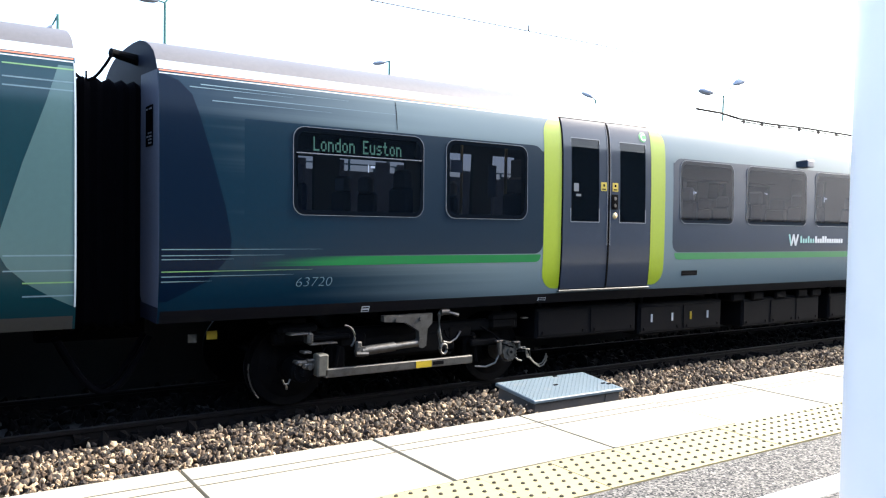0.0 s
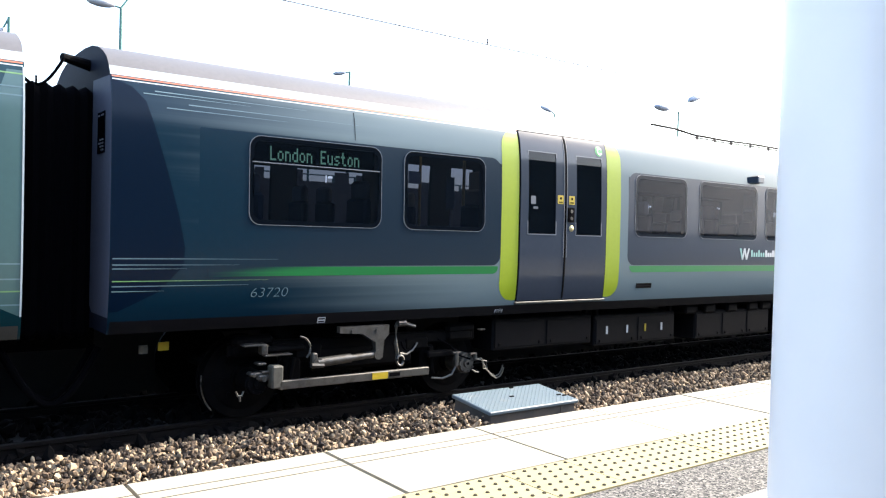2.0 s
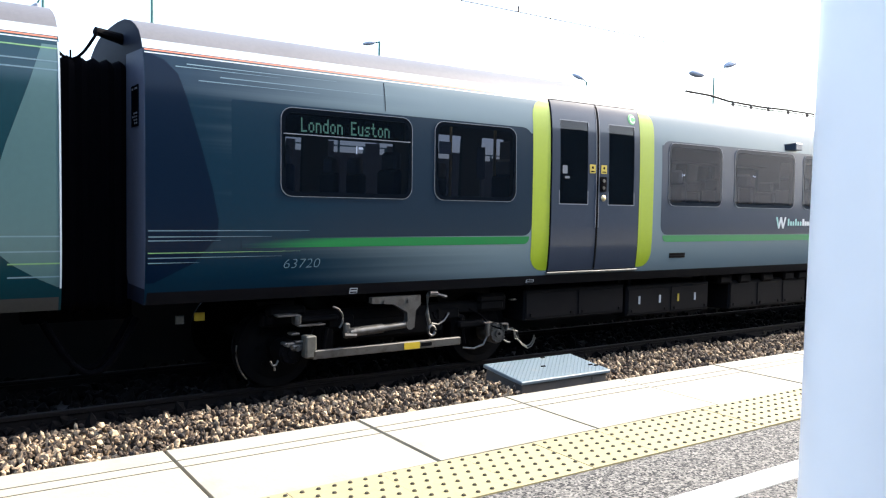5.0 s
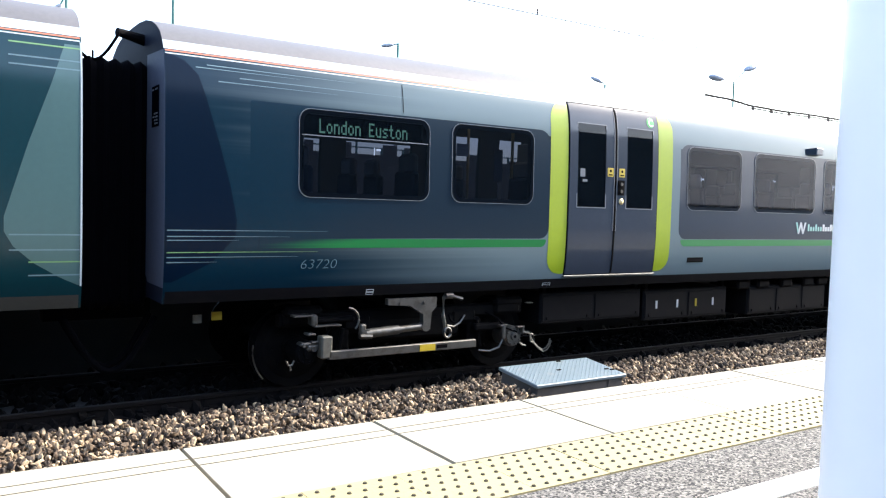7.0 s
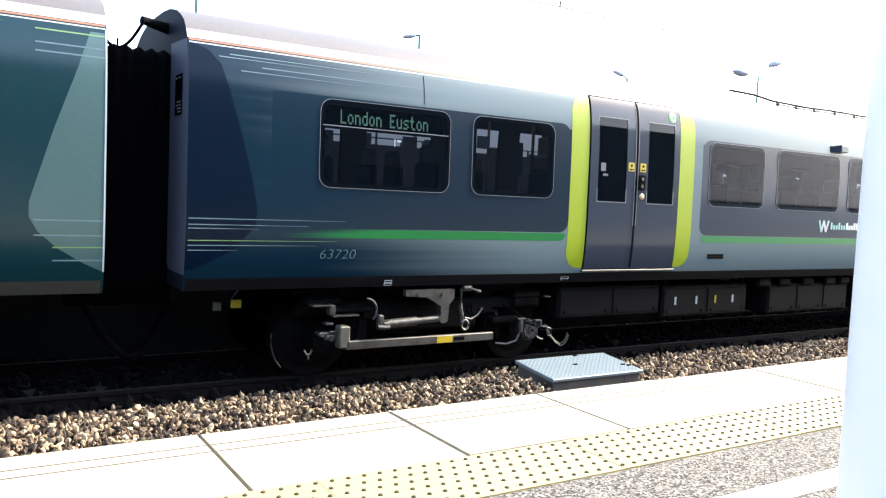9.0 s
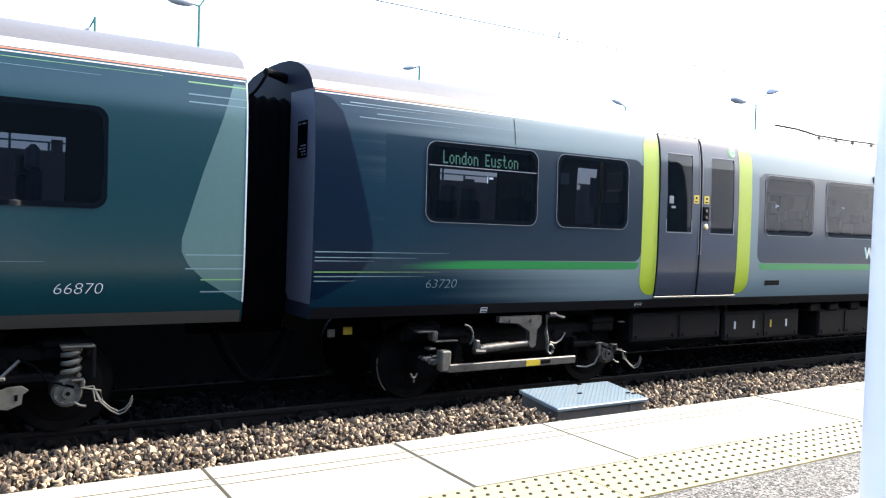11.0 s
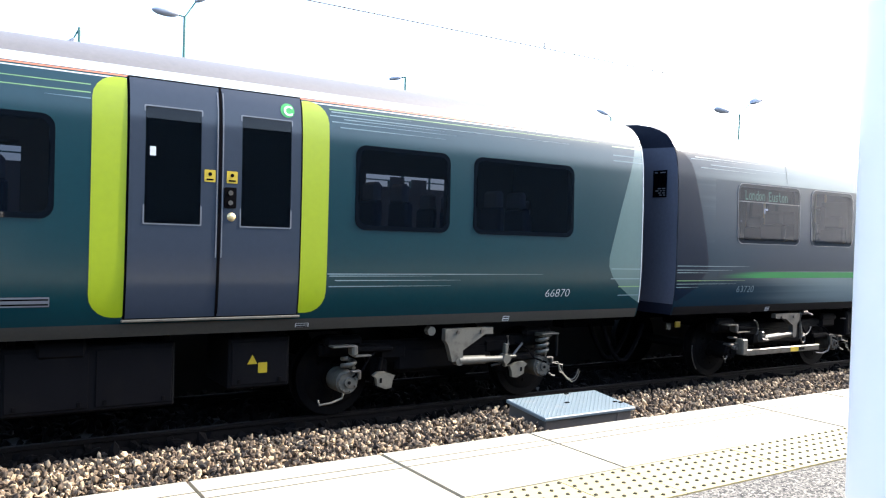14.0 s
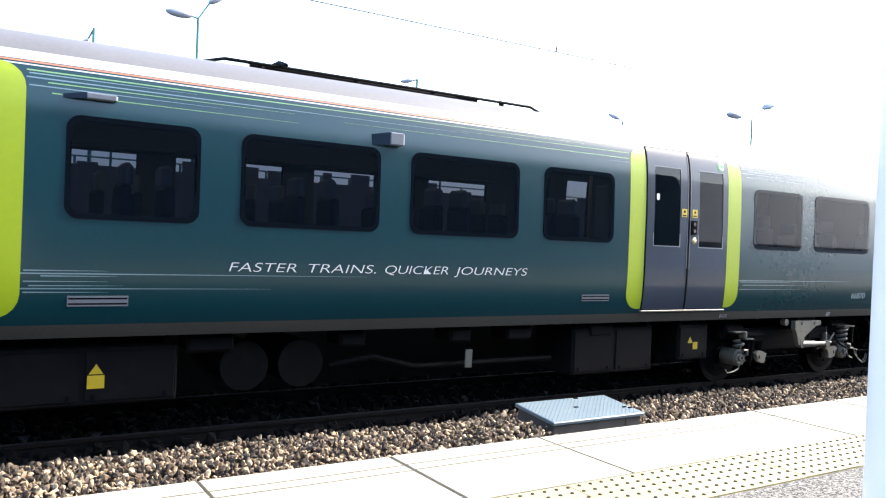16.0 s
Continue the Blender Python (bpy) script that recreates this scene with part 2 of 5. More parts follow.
def part(name, bm, mat, parent=None, label="", at=None):
    """Links a bmesh (in world coordinates of the train at rest) as one mesh object under parent; its origin is at, or the parent's."""
    o = Vector(at) if at is not None else (ORIGIN[parent.name] if parent else Vector())
    bmesh.ops.recalc_face_normals(bm, faces=bm.faces)
    if mat is GLASS:
        # panes face outwards
        out = -1 if sum(v.co.y for v in bm.verts) / len(bm.verts) < YC else 1
        bm.normal_update()
        if sum(f.normal.y for f in bm.faces) * out < 0:
            bmesh.ops.reverse_faces(bm, faces=bm.faces)
    bm.transform(Matrix.Translation(-o))
    me = bpy.data.meshes.new(name)
    bm.to_mesh(me)
    bm.free()
    me.materials.append(M[mat] if isinstance(mat, str) else mat)
    for p in me.polygons:
        p.use_smooth = True
    me.set_sharp_from_angle(angle=radians(28))
    ob = new(name, me)
    ORIGIN[ob.name] = o
    if parent:
        ob.parent = parent
        ob.location = o - ORIGIN[parent.name]
    else:
        ob.location = o
    if label:
        tagged(ob, label)
    return ob


def root(name, at, label, category, group="", kind=""):
    ob = new(name)
    ob.location = at
    ORIGIN[ob.name] = Vector(at)
    return tagged(ob, label, category, group, kind)


def smooth(ob, angle=40):
    for p in ob.data.polygons:
        p.use_smooth = True
    ob.data.set_sharp_from_angle(angle=radians(angle))
    return ob


def box(x0, x1, y0, y1, z0, z1, bevel=0.0, bm=None):
    made = bm is None
    bm = bmesh.new() if made else bm
    m = Matrix.Translation(((x0 + x1) / 2, (y0 + y1) / 2, (z0 + z1) / 2)) @ Matrix.Diagonal((x1 - x0, y1 - y0, z1 - z0, 1))
    r = bmesh.ops.create_cube(bm, size=1.0, matrix=m)
    if bevel:
        edges = list({e for v in r["verts"] for e in v.link_edges})
        bmesh.ops.bevel(bm, geom=edges, offset=bevel, segments=1, affect="EDGES")
    return bm


def rod(a, b, r0, r1=None, seg=10, bm=None):
    bm = bmesh.new() if bm is None else bm
    a, b = Vector(a), Vector(b)
    d = b - a
    m = Matrix.Translation((a + b) / 2) @ d.to_track_quat("Z", "Y").to_matrix().to_4x4()
    bmesh.ops.create_cone(bm, cap_ends=True, segments=seg, radius1=r0, radius2=r0 if r1 is None else r1, depth=d.length, matrix=m)
    return bm


def pipe(points, r, seg=6, bm=None):
    bm = bmesh.new() if bm is None else bm
    rings = []
    pts = [Vector(p) for p in points]
    for i, p in enumerate(pts):
        d = (pts[min(i + 1, len(pts) - 1)] - pts[max(i - 1, 0)]).normalized()
        q = d.to_track_quat("Z", "Y").to_matrix()
        rings.append([bm.verts.new(p + q @ Vector((r * math.cos(k * math.tau / seg), r * math.sin(k * math.tau / seg), 0))) for k in range(seg)])
    for a, b in zip(rings, rings[1:]):
        for k in range(seg):
            bm.faces.new((a[k], a[(k + 1) % seg], b[(k + 1) % seg], b[k]))
    bm.faces.new(rings[0][::-1])
    bm.faces.new(rings[-1])
    return bm


# ---------------------------------------------------------------- the train: cross-section
YC, RAIL = 8.53, -0.87
SIDE = [(0.13, 1.315), (0.20, 1.340), (0.30, 1.364), (0.40, 1.378), (0.50, 1.387), (0.62, 1.394), (0.75, 1.398), (0.9, 1.399), (1.5, 1.395), (1.7, 1.391),
        (1.85, 1.385), (2.0, 1.379), (2.1, 1.371), (2.2, 1.358), (2.29, 1.340), (2.355, 1.319), (2.41, 1.293), (2.455, 1.265), (2.495, 1.238)]
ROOF = [(2.495, 1.238), (2.545, 1.195), (2.59, 1.15), (2.66, 1.02), (2.73, 0.83), (2.78, 0.6), (2.805, 0.3), (2.81, 0.0)]
Z_STEPS = [z for z, _ in SIDE]


def half_width(z):
    return float(np.interp(z, [a for a, _ in SIDE], [b for _, b in SIDE]))


def near(x, z, off=0.0):
    """A point on the carriage's platform-facing side, off metres proud of it."""
    return Vector((x, YC - half_width(z) - off, z))


def levels(z0, z1, extra=()):
    return sorted({round(z, 5) for z in [z0, z1, *extra, *Z_STEPS] if z0 - 1e-6 <= z <= z1 + 1e-6})


def sheet(x0, x1, z0, z1, holes=(), off=0.0, far=False, bm=None):
    """A piece of carriage side with rectangular openings (x0, x1, z0, z1)."""
    bm = bmesh.new() if bm is None else bm
    xs = sorted({x0, x1, *[h[k] for h in holes for k in (0, 1) if x0 < h[k] < x1]})
    zs = levels(z0, z1, [h[k] for h in holes for k in (2, 3)])
    cache = {}

    def v(x, z):
        if (x, z) not in cache:
            p = near(x, z, off)
            if far:
                p.y = 2 * YC - p.y
            cache[x, z] = bm.verts.new(p)
        return cache[x, z]
    for xa, xb in zip(xs, xs[1:]):
        for za, zb in zip(zs, zs[1:]):
            xm, zm = (xa + xb) / 2, (za + zb) / 2
            if not any(h[0] < xm < h[1] and h[2] < zm < h[3] for h in holes):
                bm.faces.new((v(xa, za), v(xb, za), v(xb, zb), v(xa, zb)))
    return bm


def outline(x0, x1, z0, z1, r, n=5):
    """A rounded rectangle; r is one radius or one for each corner (bottom right, top right, top left, bottom left)."""
    r = (r,) * 4 if not isinstance(r, tuple) else r
    pts = []
    for (cx, cz, a0), q in zip(((x1, z0, -90), (x1, z1, 0), (x0, z1, 90), (x0, z0, 180)), r):
        sx, sz = (-1 if cx == x1 else 1), (1 if cz == z0 else -1)
        for k in range(n + 1):
            a = radians(a0 + 90 * k / n)
            pts.append((cx + sx * q + q * math.cos(a), cz + sz * q + q * math.sin(a)))
    return pts


def patch(x0, x1, z0, z1, r=0.02, off=0.003, edge=True):
    """A thin applied panel that follows the side, with rounded corners and a turned-back edge."""
    bm = bmesh.new()
    pts = outline(x0, x1, z0, z1, r)
    zs = levels(z0, z1, [p[1] for p in pts])
    rows = []
    for z in zs:
        hits = []
        for (xa, za), (xb, zb) in zip(pts, pts[1:] + pts[:1]):
            if abs(zb - za) < 1e-9:
                if abs(z - za) < 2e-5:
                    hits += [xa, xb]
            elif min(za, zb) - 2e-5 <= z <= max(za, zb) + 2e-5:
                hits.append(xa + (xb - xa) * (z - za) / (zb - za))
        lo, hi = min(hits), max(hits)
        rows.append((z, lo, max(hi, lo + 1e-4)))
    vs = [(bm.verts.new(near(a, z, off)), bm.verts.new(near(b, z, off))) for z, a, b in rows]
    for p, q in zip(vs, vs[1:]):
        bm.faces.new((p[0], p[1], q[1], q[0]))
    if edge:
        rim = [e for e in bm.edges if e.is_boundary]
        g = bmesh.ops.extrude_edge_only(bm, edges=rim)
        for v in g["geom"]:
            if isinstance(v, bmesh.types.BMVert):
                v.co.y += off + 0.002
    return bm


def ring(x0, x1, z0, z1, r, width, off, back=0.0):
    """A flat frame round an opening, following the side."""
    bm = bmesh.new()
    outer = outline(x0, x1, z0, z1, r)
    inner = outline(x0 + width, x1 - width, z0 + width, z1 - width, max(r - width * 0.6, 0.01))
    vo = [bm.verts.new(near(x, z, off)) for x, z in outer]
    vi = [bm.verts.new(near(x, z, off)) for x, z in inner]
    vb = [bm.verts.new(near(x, z, back)) for x, z in outer]
    k = len(vo)
    for i in range(k):
        j = (i + 1) % k
        bm.faces.new((vo[i], vo[j], vi[j], vi[i]))
        bm.faces.new((vb[i], vb[j], vo[j], vo[i]))
    return bm


def letters(name, text, x, z, size, mat, parent, off=0.0018, width=None, slant=0.0, bold=0.0):
    """Applied letters on the platform-facing side, from x on; width: their whole length."""
    cu = bpy.data.curves.new(name, "FONT")
    cu.body, cu.size, cu.shear, cu.offset, cu.extrude = text, size, slant, bold, 0.0008
    ob = bpy.data.objects.new(name, cu)
    scene.collection.objects.link(ob)
    bpy.context.view_layer.update()
    me = bpy.data.meshes.new_from_object(ob.evaluated_get(bpy.context.evaluated_depsgraph_get()))
    bpy.data.objects.remove(ob)
    xs = [v.co.x for v in me.vertices]
    k = width / (max(xs) - min(xs)) if width else 1.0
    for v in me.vertices:
        q = near(x + (v.co.x - min(xs)) * k, z + v.co.y, off + v.co.z)
        v.co = q - ORIGIN[parent.name]
    me.materials.append(M[mat])
    ob = new(name, me)
    ob.parent = parent
    ORIGIN[ob.name] = ORIGIN[parent.name]
    return ob


# ---------------------------------------------------------------- the train: pieces of a carriage
def window(car, x0, x1, z0=1.135, z1=1.995, seal=False, label=""):
    f = part("window", ring(x0, x1, z0, z1, 0.11, 0.045, 0.008), "frit", car, label)
    part("pane", patch(x0 + 0.03, x1 - 0.03, z0 + 0.03, z1 - 0.03, 0.09, 0.006, edge=False), GLASS, f)
    if seal:
        part("seal", ring(x0 - 0.004, x1 + 0.004, z0 - 0.004, z1 + 0.004, 0.12, 0.006, 0.010), "seal", f, "thin grey rubber seal")
    return f


def doorway(car, x0, x1, sign):
    """A pair of plug doors with lime panels beside them."""
    z0, z1, mid = 0.285, 2.398, (x0 + x1) / 2
    part("lime_panel", patch(x0 - 0.30, x0 - 0.02, z0 + 0.02, z1 - 0.02, (0.02, 0.02, 0.2, 0.2), 0.002), "lime", car, "bright lime-green painted door surround")
    part("lime_panel", patch(x1 + 0.02, x1 + 0.30, z0 + 0.02, z1 - 0.02, (0.2, 0.2, 0.02, 0.02), 0.002), "lime", car, "bright lime-green painted door surround")
    part("door_gap", patch(x0 - 0.02, x1 + 0.02, z0 - 0.01, z1 + 0.01, 0.03, 0.002), "rubber", car)
    for k, (a, b) in enumerate(((x0, mid - 0.012), (mid + 0.012, x1))):
        wa, wb = (a + 0.13, b - 0.16) if k == 0 else (a + 0.19, b - 0.10)
        hole = (wa, wb, 1.13, 2.15)
        leaf = bmesh.new()
        sheet(a, b, z0 + 0.01, z1 - 0.005, [hole], 0.012, bm=leaf)
        rim = [e for e in leaf.edges if e.is_boundary]
        g = bmesh.ops.extrude_edge_only(leaf, edges=rim)
        for v in g["geom"]:
            if isinstance(v, bmesh.types.BMVert):
                v.co.y += 0.03
        leaf = part("door", leaf, "door", car, "dark grey sliding plug door leaf")
        part("pane", patch(wa, wb, 1.13, 2.15, 0.005, 0.006, edge=False), GLASS, leaf)
        part("window_trim", ring(wa - 0.012, wb + 0.012, 1.118, 2.162, 0.012, 0.012, 0.016, 0.01), "seal", leaf)
        lx = b - 0.13 if k == 0 else a + 0.05
        tag = part("warning_label", patch(lx, lx + 0.10, 1.52, 1.63, 0.008, 0.015), "yellow", leaf, "small yellow warning label with dark marks")
        part("label_field", patch(lx + 0.018, lx + 0.082, 1.535, 1.550, 0.004, 0.0175), "rubber", tag)
        part("label_mark", patch(lx + 0.034, lx + 0.066, 1.575, 1.608, 0.012, 0.0175), "rubber", tag)
        if k == 1:
            c = part("door_control", patch(a + 0.03, a + 0.14, 1.29, 1.48, 0.012, 0.026), "rubber", leaf, "black push-button panel")
            for bz in (1.34, 1.43):
                p = near(a + 0.085, bz, 0.026)
                part("button", rod(p, p - Vector((0, 0.01, 0)), 0.022), "steel", c)
            p = near(a + 0.10, 1.21, 0.010)
            knob = bmesh.new()
            bmesh.ops.create_uvsphere(knob, u_segments=12, v_segments=8, radius=0.042, matrix=Matrix.Translation(p) @ Matrix.Diagonal((1, 0.5, 1, 1)))
            smooth(part("lock_cover", knob, "brass", leaf, "round pale metal lock cover"))
            if sign:
                s = part("class_sign", patch(b - 0.21, b - 0.07, 2.185, 2.325, 0.0699, 0.016, edge=False), "green_sign", leaf, "round green sign with a white letter")
                letters("letter", "C", b - 0.178, 2.209, 0.13, "white", s, off=0.019, bold=0.004)
    part("centre_seal", patch(mid - 0.013, mid + 0.013, z0 + 0.03, z1 - 0.03, 0.004, 0.018), "rubber", car)
    for x in (mid - 0.030, mid + 0.020):
        part("edge_trim", patch(x, x + 0.010, z0 + 0.55, z1 - 0.05, 0.003, 0.017), "seal", car, "thin grey metal door edge")
    part("door_sill", box(x0 - 0.03, x1 + 0.03, near(0, 0.28).y - 0.035, near(0, 0.28).y + 0.05, 0.262, 0.284, 0.004), "pale_steel", car, "bright worn metal door sill")


def taper(x0, x1, z, h, off=0.0014):
    """A painted line that thins out towards x1."""
    bm = bmesh.new()
    n = 6
    vs = []
    for k in range(n + 1):
        x, w = x0 + (x1 - x0) * k / n, h * (1 - 0.85 * k / n) / 2
        vs.append((bm.verts.new(near(x, z - w, off)), bm.verts.new(near(x, z + w, off))))
    for a, b in zip(vs, vs[1:]):
        bm.faces.new((a[0], b[0], b[1], a[1]))
    return bm


def streaks(car, x0, x1, zs, mats):
    for k, z in enumerate(zs):
        a = x0 + (0.0 if k % 2 == 0 else random.uniform(0, 0.1) * (x1 - x0))
        b = x1 - random.uniform(0, 0.55) * (x1 - x0)
        part("livery_streak", taper(a, b, z, 0.011), mats[k % len(mats)], car)


def swoosh(name, car, mat, rows, off=0.0010):
    """A painted shape given by rows of z, x0, x1."""
    bm = bmesh.new()
    zs = levels(rows[0][0], rows[-1][0], [r[0] for r in rows])
    zz = [r[0] for r in rows]
    vs = [(bm.verts.new(near(float(np.interp(z, zz, [r[1] for r in rows])), z, off)),
           bm.verts.new(near(float(np.interp(z, zz, [r[2] for r in rows])), z, off))) for z in zs]
    for p, q in zip(vs, vs[1:]):
        bm.faces.new((p[0], p[1], q[1], q[0]))
    return part(name, bm, mat, car)


def seats(car, xs, y_sides):
    for x, face in xs:
        for y in y_sides:
            s = part("seat", box(x - 0.22, x + 0.22, y - 0.22, y + 0.22, 0.70, 0.84, 0.03), "seat", car)
            part("backrest", box(x - face * 0.22 - 0.05, x - face * 0.22 + 0.05, y - 0.21, y + 0.21, 0.82, 1.46, 0.03), "seat", s)
            part("headrest", box(x - face * 0.24 - 0.05, x - face * 0.24 + 0.05, y - 0.16, y + 0.16, 1.44, 1.66, 0.035), "seat_back", s)


def far_pane(car, h):
    bm = sheet(h[0] - 0.02, h[1] + 0.02, h[2] - 0.02, h[3] + 0.02, off=0.004, far=True)
    part("far_pane", bm, GLASS, car)


def shell(car, x0, x1, holes, mat):
    """Sides with openings, floor, lining, roof and end walls."""
    smooth(part("body_side", sheet(x0, x1, 0.13, 2.41, holes), mat, car))
    smooth(part("body_side", sheet(x0, x1, 0.13, 2.41, holes, far=True), mat, car))
    for h in holes:
        far_pane(car, h)
    part("inner_lining", sheet(x0 + 0.05, x1 - 0.05, 0.30, 2.36, holes, -0.06), "lining", car)
    part("inner_lining", sheet(x0 + 0.05, x1 - 0.05, 0.30, 2.36, holes, -0.06, far=True), "lining", car)
    part("floor_plate", box(x0 + 0.06, x1 - 0.06, YC - 1.30, YC + 1.30, 0.20, 0.27), "gear", car)
    part("inner_ceiling", box(x0 + 0.06, x1 - 0.06, YC - 1.22, YC + 1.22, 2.36, 2.38), "lining", car)
    part("saloon_light_strip", box(x0 + 3, x1 - 3, YC - 0.45, YC - 0.40, 2.335, 2.355), "lamp_glow", car)
    part("cantrail", sheet(x0, x1, 2.41, 2.495, off=0.001), "cantrail", car, "white painted strip below the roof")
    part("cantrail_line", patch(x0 + 0.01, x1 - 0.01, 2.390, 2.403, 0.004, 0.0012, edge=False), "orange", car, "thin orange line")
    part("cantrail_line", patch(x0 + 0.01, x1 - 0.01, 2.364, 2.375, 0.004, 0.0012, edge=False), "cantrail", car, "thin white line")
    bm = bmesh.new()
    prof = [(YC - w, z) for z, w in ROOF] + [(YC + w, z) for z, w in ROOF[-2::-1]] + [(YC + half_width(z), z) for z in (2.41,)]
    rings = [[bm.verts.new((x, y, z)) for y, z in prof] for x in (x0, x1)]
    for i in range(len(prof) - 1):
        bm.faces.new((rings[0][i], rings[1][i], rings[1][i + 1], rings[0][i + 1]))
    smooth(part("roof", bm, "roof", car, "pale grey carriage roof"), 60)
    full = [(YC - w, z) for z, w in SIDE] + [(YC - w, z) for z, w in ROOF[1:]] + [(YC + w, z) for z, w in ROOF[-2::-1]] + [(YC + w, z) for z, w in SIDE[-2::-1]]
    for x in (x0, x1):
        bm = bmesh.new()
        vs = [bm.verts.new((x, y, z)) for y, z in full]
        bm.faces.new(vs)
        g = bmesh.ops.extrude_face_region(bm, geom=bm.faces[:])
        bmesh.ops.translate(bm, vec=(0.04 if x == x0 else -0.04, 0, 0), verts=[v for v in g["geom"] if isinstance(v, bmesh.types.BMVert)])
        bmesh.ops.scale(bm, vec=(1, 0.995, 0.998), verts=bm.verts, space=Matrix.Translation((0, -YC, -1.3)))
        part("end_wall", bm, "end_shaded", car, "carriage end wall, its shade painted dark blue-grey")
        if x == x0:
            cp = bmesh.new()
            edge = [(YC - half_width(z) + 0.010, z) for z in levels(0.28, 2.40)] + [(YC - 0.70, 2.43), (YC - 0.70, 0.34), (YC - 0.78, 0.28)]
            front = [cp.verts.new((x - 0.006, y, z)) for y, z in edge]
            back = [cp.verts.new((x + 0.03, y, z)) for y, z in edge]
            cp.faces.new(front)
            for i in range(len(edge)):
                j = (i + 1) % len(edge)
                cp.faces.new((front[i], front[j], back[j], back[i]))
            part("lit_end_corner", cp, "end", car, "end wall corner, painted pale lavender-grey as if lit")
    smooth(part("solebar", sheet(x0 + 0.02, x1 - 0.02, 0.13, 0.245, off=0.003), "solebar" if x1 < 5 else "gear", car, "dusty dark solebar strip"))


def bogie(car, xc, base, motor):
    """A two-axle bogie; base: wheelbase. Its wheels turn as the train moves."""
    b = part("bogie", box(xc - base / 2 - 0.25, xc + base / 2 + 0.25, YC - 1.05, YC - 0.93, -0.20, -0.06, 0.02), "dark_steel", car, "grimy bogie darkened for shade, with pale grey castings")
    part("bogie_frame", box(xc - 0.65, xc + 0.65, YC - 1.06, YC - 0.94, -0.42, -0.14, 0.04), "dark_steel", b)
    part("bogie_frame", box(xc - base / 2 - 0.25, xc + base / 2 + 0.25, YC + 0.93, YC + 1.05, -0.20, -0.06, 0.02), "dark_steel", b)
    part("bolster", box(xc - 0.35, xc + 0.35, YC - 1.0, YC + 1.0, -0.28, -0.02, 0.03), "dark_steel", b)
    wheels = []
    for x in (xc - base / 2, xc + base / 2):
        ax = Vector((x, YC, -0.45))
        w = rod((x, YC - 1.0, -0.45), (x, YC + 1.0, -0.45), 0.075, seg=12)
        for sgn in (-1, 1):
            rod((x, YC + sgn * 0.69, -0.45), (x, YC + sgn * 0.715, -0.45), 0.445, seg=40, bm=w)
            rod((x, YC + sgn * 0.715, -0.45), (x, YC + sgn * 0.82, -0.45), 0.42, 0.415, seg=40, bm=w)
            rod((x, YC + sgn * 0.82, -0.45), (x, YC + sgn * 0.835, -0.45), 0.33, 0.30, seg=40, bm=w)
            rod((x, YC + sgn * 0.835, -0.45), (x, YC + sgn * 0.87, -0.45), 0.14, 0.13, seg=24, bm=w)
            for k in range(8):
                a = k * math.tau / 8
                rod((x + 0.22 * math.cos(a), YC + sgn * 0.83, -0.45 + 0.22 * math.sin(a)), (x + 0.22 * math.cos(a), YC + sgn * 0.85, -0.45 + 0.22 * math.sin(a)), 0.022, seg=8, bm=w)
        wheels.append(smooth(part("wheelset", w, "dark_steel", b, "steel wheelset with worn treads, darkened for shade", at=ax)))
        y = 7.29
        bm = rod((x, y + 0.30, -0.45), (x, y + 0.05, -0.45), 0.125, seg=20)
        rod((x, y + 0.05, -0.45), (x, y + 0.025, -0.45), 0.118, 0.105, seg=20, bm=bm)
        rod((x, y + 0.03, -0.45), (x, y, -0.45), 0.052, 0.046, seg=16, bm=bm)
        for k in range(8):
            a = k * math.tau / 8 + 0.3
            rod((x + 0.095 * math.cos(a), y + 0.03, -0.45 + 0.095 * math.sin(a)), (x + 0.095 * math.cos(a), y + 0.008, -0.45 + 0.095 * math.sin(a)), 0.014, seg=6, bm=bm)
        # left motor axlebox takes the shade-dark steel, the others the paler copies
        ab = smooth(part("axlebox", bm, ("dark_steel" if x < xc else "steel") if motor else "pale_steel", b, "worn metal axlebox cover with bolts"))
        part("axle_nut", rod((x, y, -0.45), (x, y - 0.006, -0.45), 0.020, seg=6), "dark_steel", b)
        sd = 1 if x > xc else -1
        if not motor:
            sp = bmesh.new()
            n_turn, tall = (3.2, 0.235) if x > xc else (1.8, 0.125)
            pipe([(x + 0.03 + 0.066 * math.cos(k * 0.5), y + 0.09 + 0.066 * math.sin(k * 0.5), -0.315 + tall * k / (n_turn * 12.6)) for k in range(int(n_turn * 12.6))], 0.023, 6, sp)
            smooth(part("coil_spring", sp, "pale_steel", b, "pale steel primary coil spring"), 60)
            if x > xc:
                cap = box(x - 0.06, x + 0.21, y - 0.02, y + 0.20, -0.060, -0.040, 0.006)
                box(x - 0.05, x + 0.11, y + 0.0, y + 0.18, -0.085, -0.060, 0.010, cap)
                part("spring_post", box(x + 0.185, x + 0.215, y + 0.0, y + 0.03, -0.33, -0.060, 0.006), "gear", b)
            else:
                cap = box(x - 0.20, x + 0.03, y - 0.03, y + 0.10, -0.080, -0.062, 0.006)
                box(x + 0.02, x + 0.085, y - 0.03, y + 0.10, -0.175, -0.062, 0.018, cap)
                box(x + 0.05, x + 0.24, y - 0.03, y + 0.06, -0.187, -0.169, 0.006, cap)
            part("spring_cap", cap, "pale_steel", b)
        elif x < xc:
            cap = box(x - 0.17, x + 0.03, y - 0.03, y + 0.10, -0.070, -0.052, 0.006)
            box(x + 0.02, x + 0.085, y - 0.03, y + 0.10, -0.170, -0.052, 0.018, cap)
            box(x + 0.05, x + 0.35, y - 0.03, y + 0.06, -0.182, -0.164, 0.006, cap)
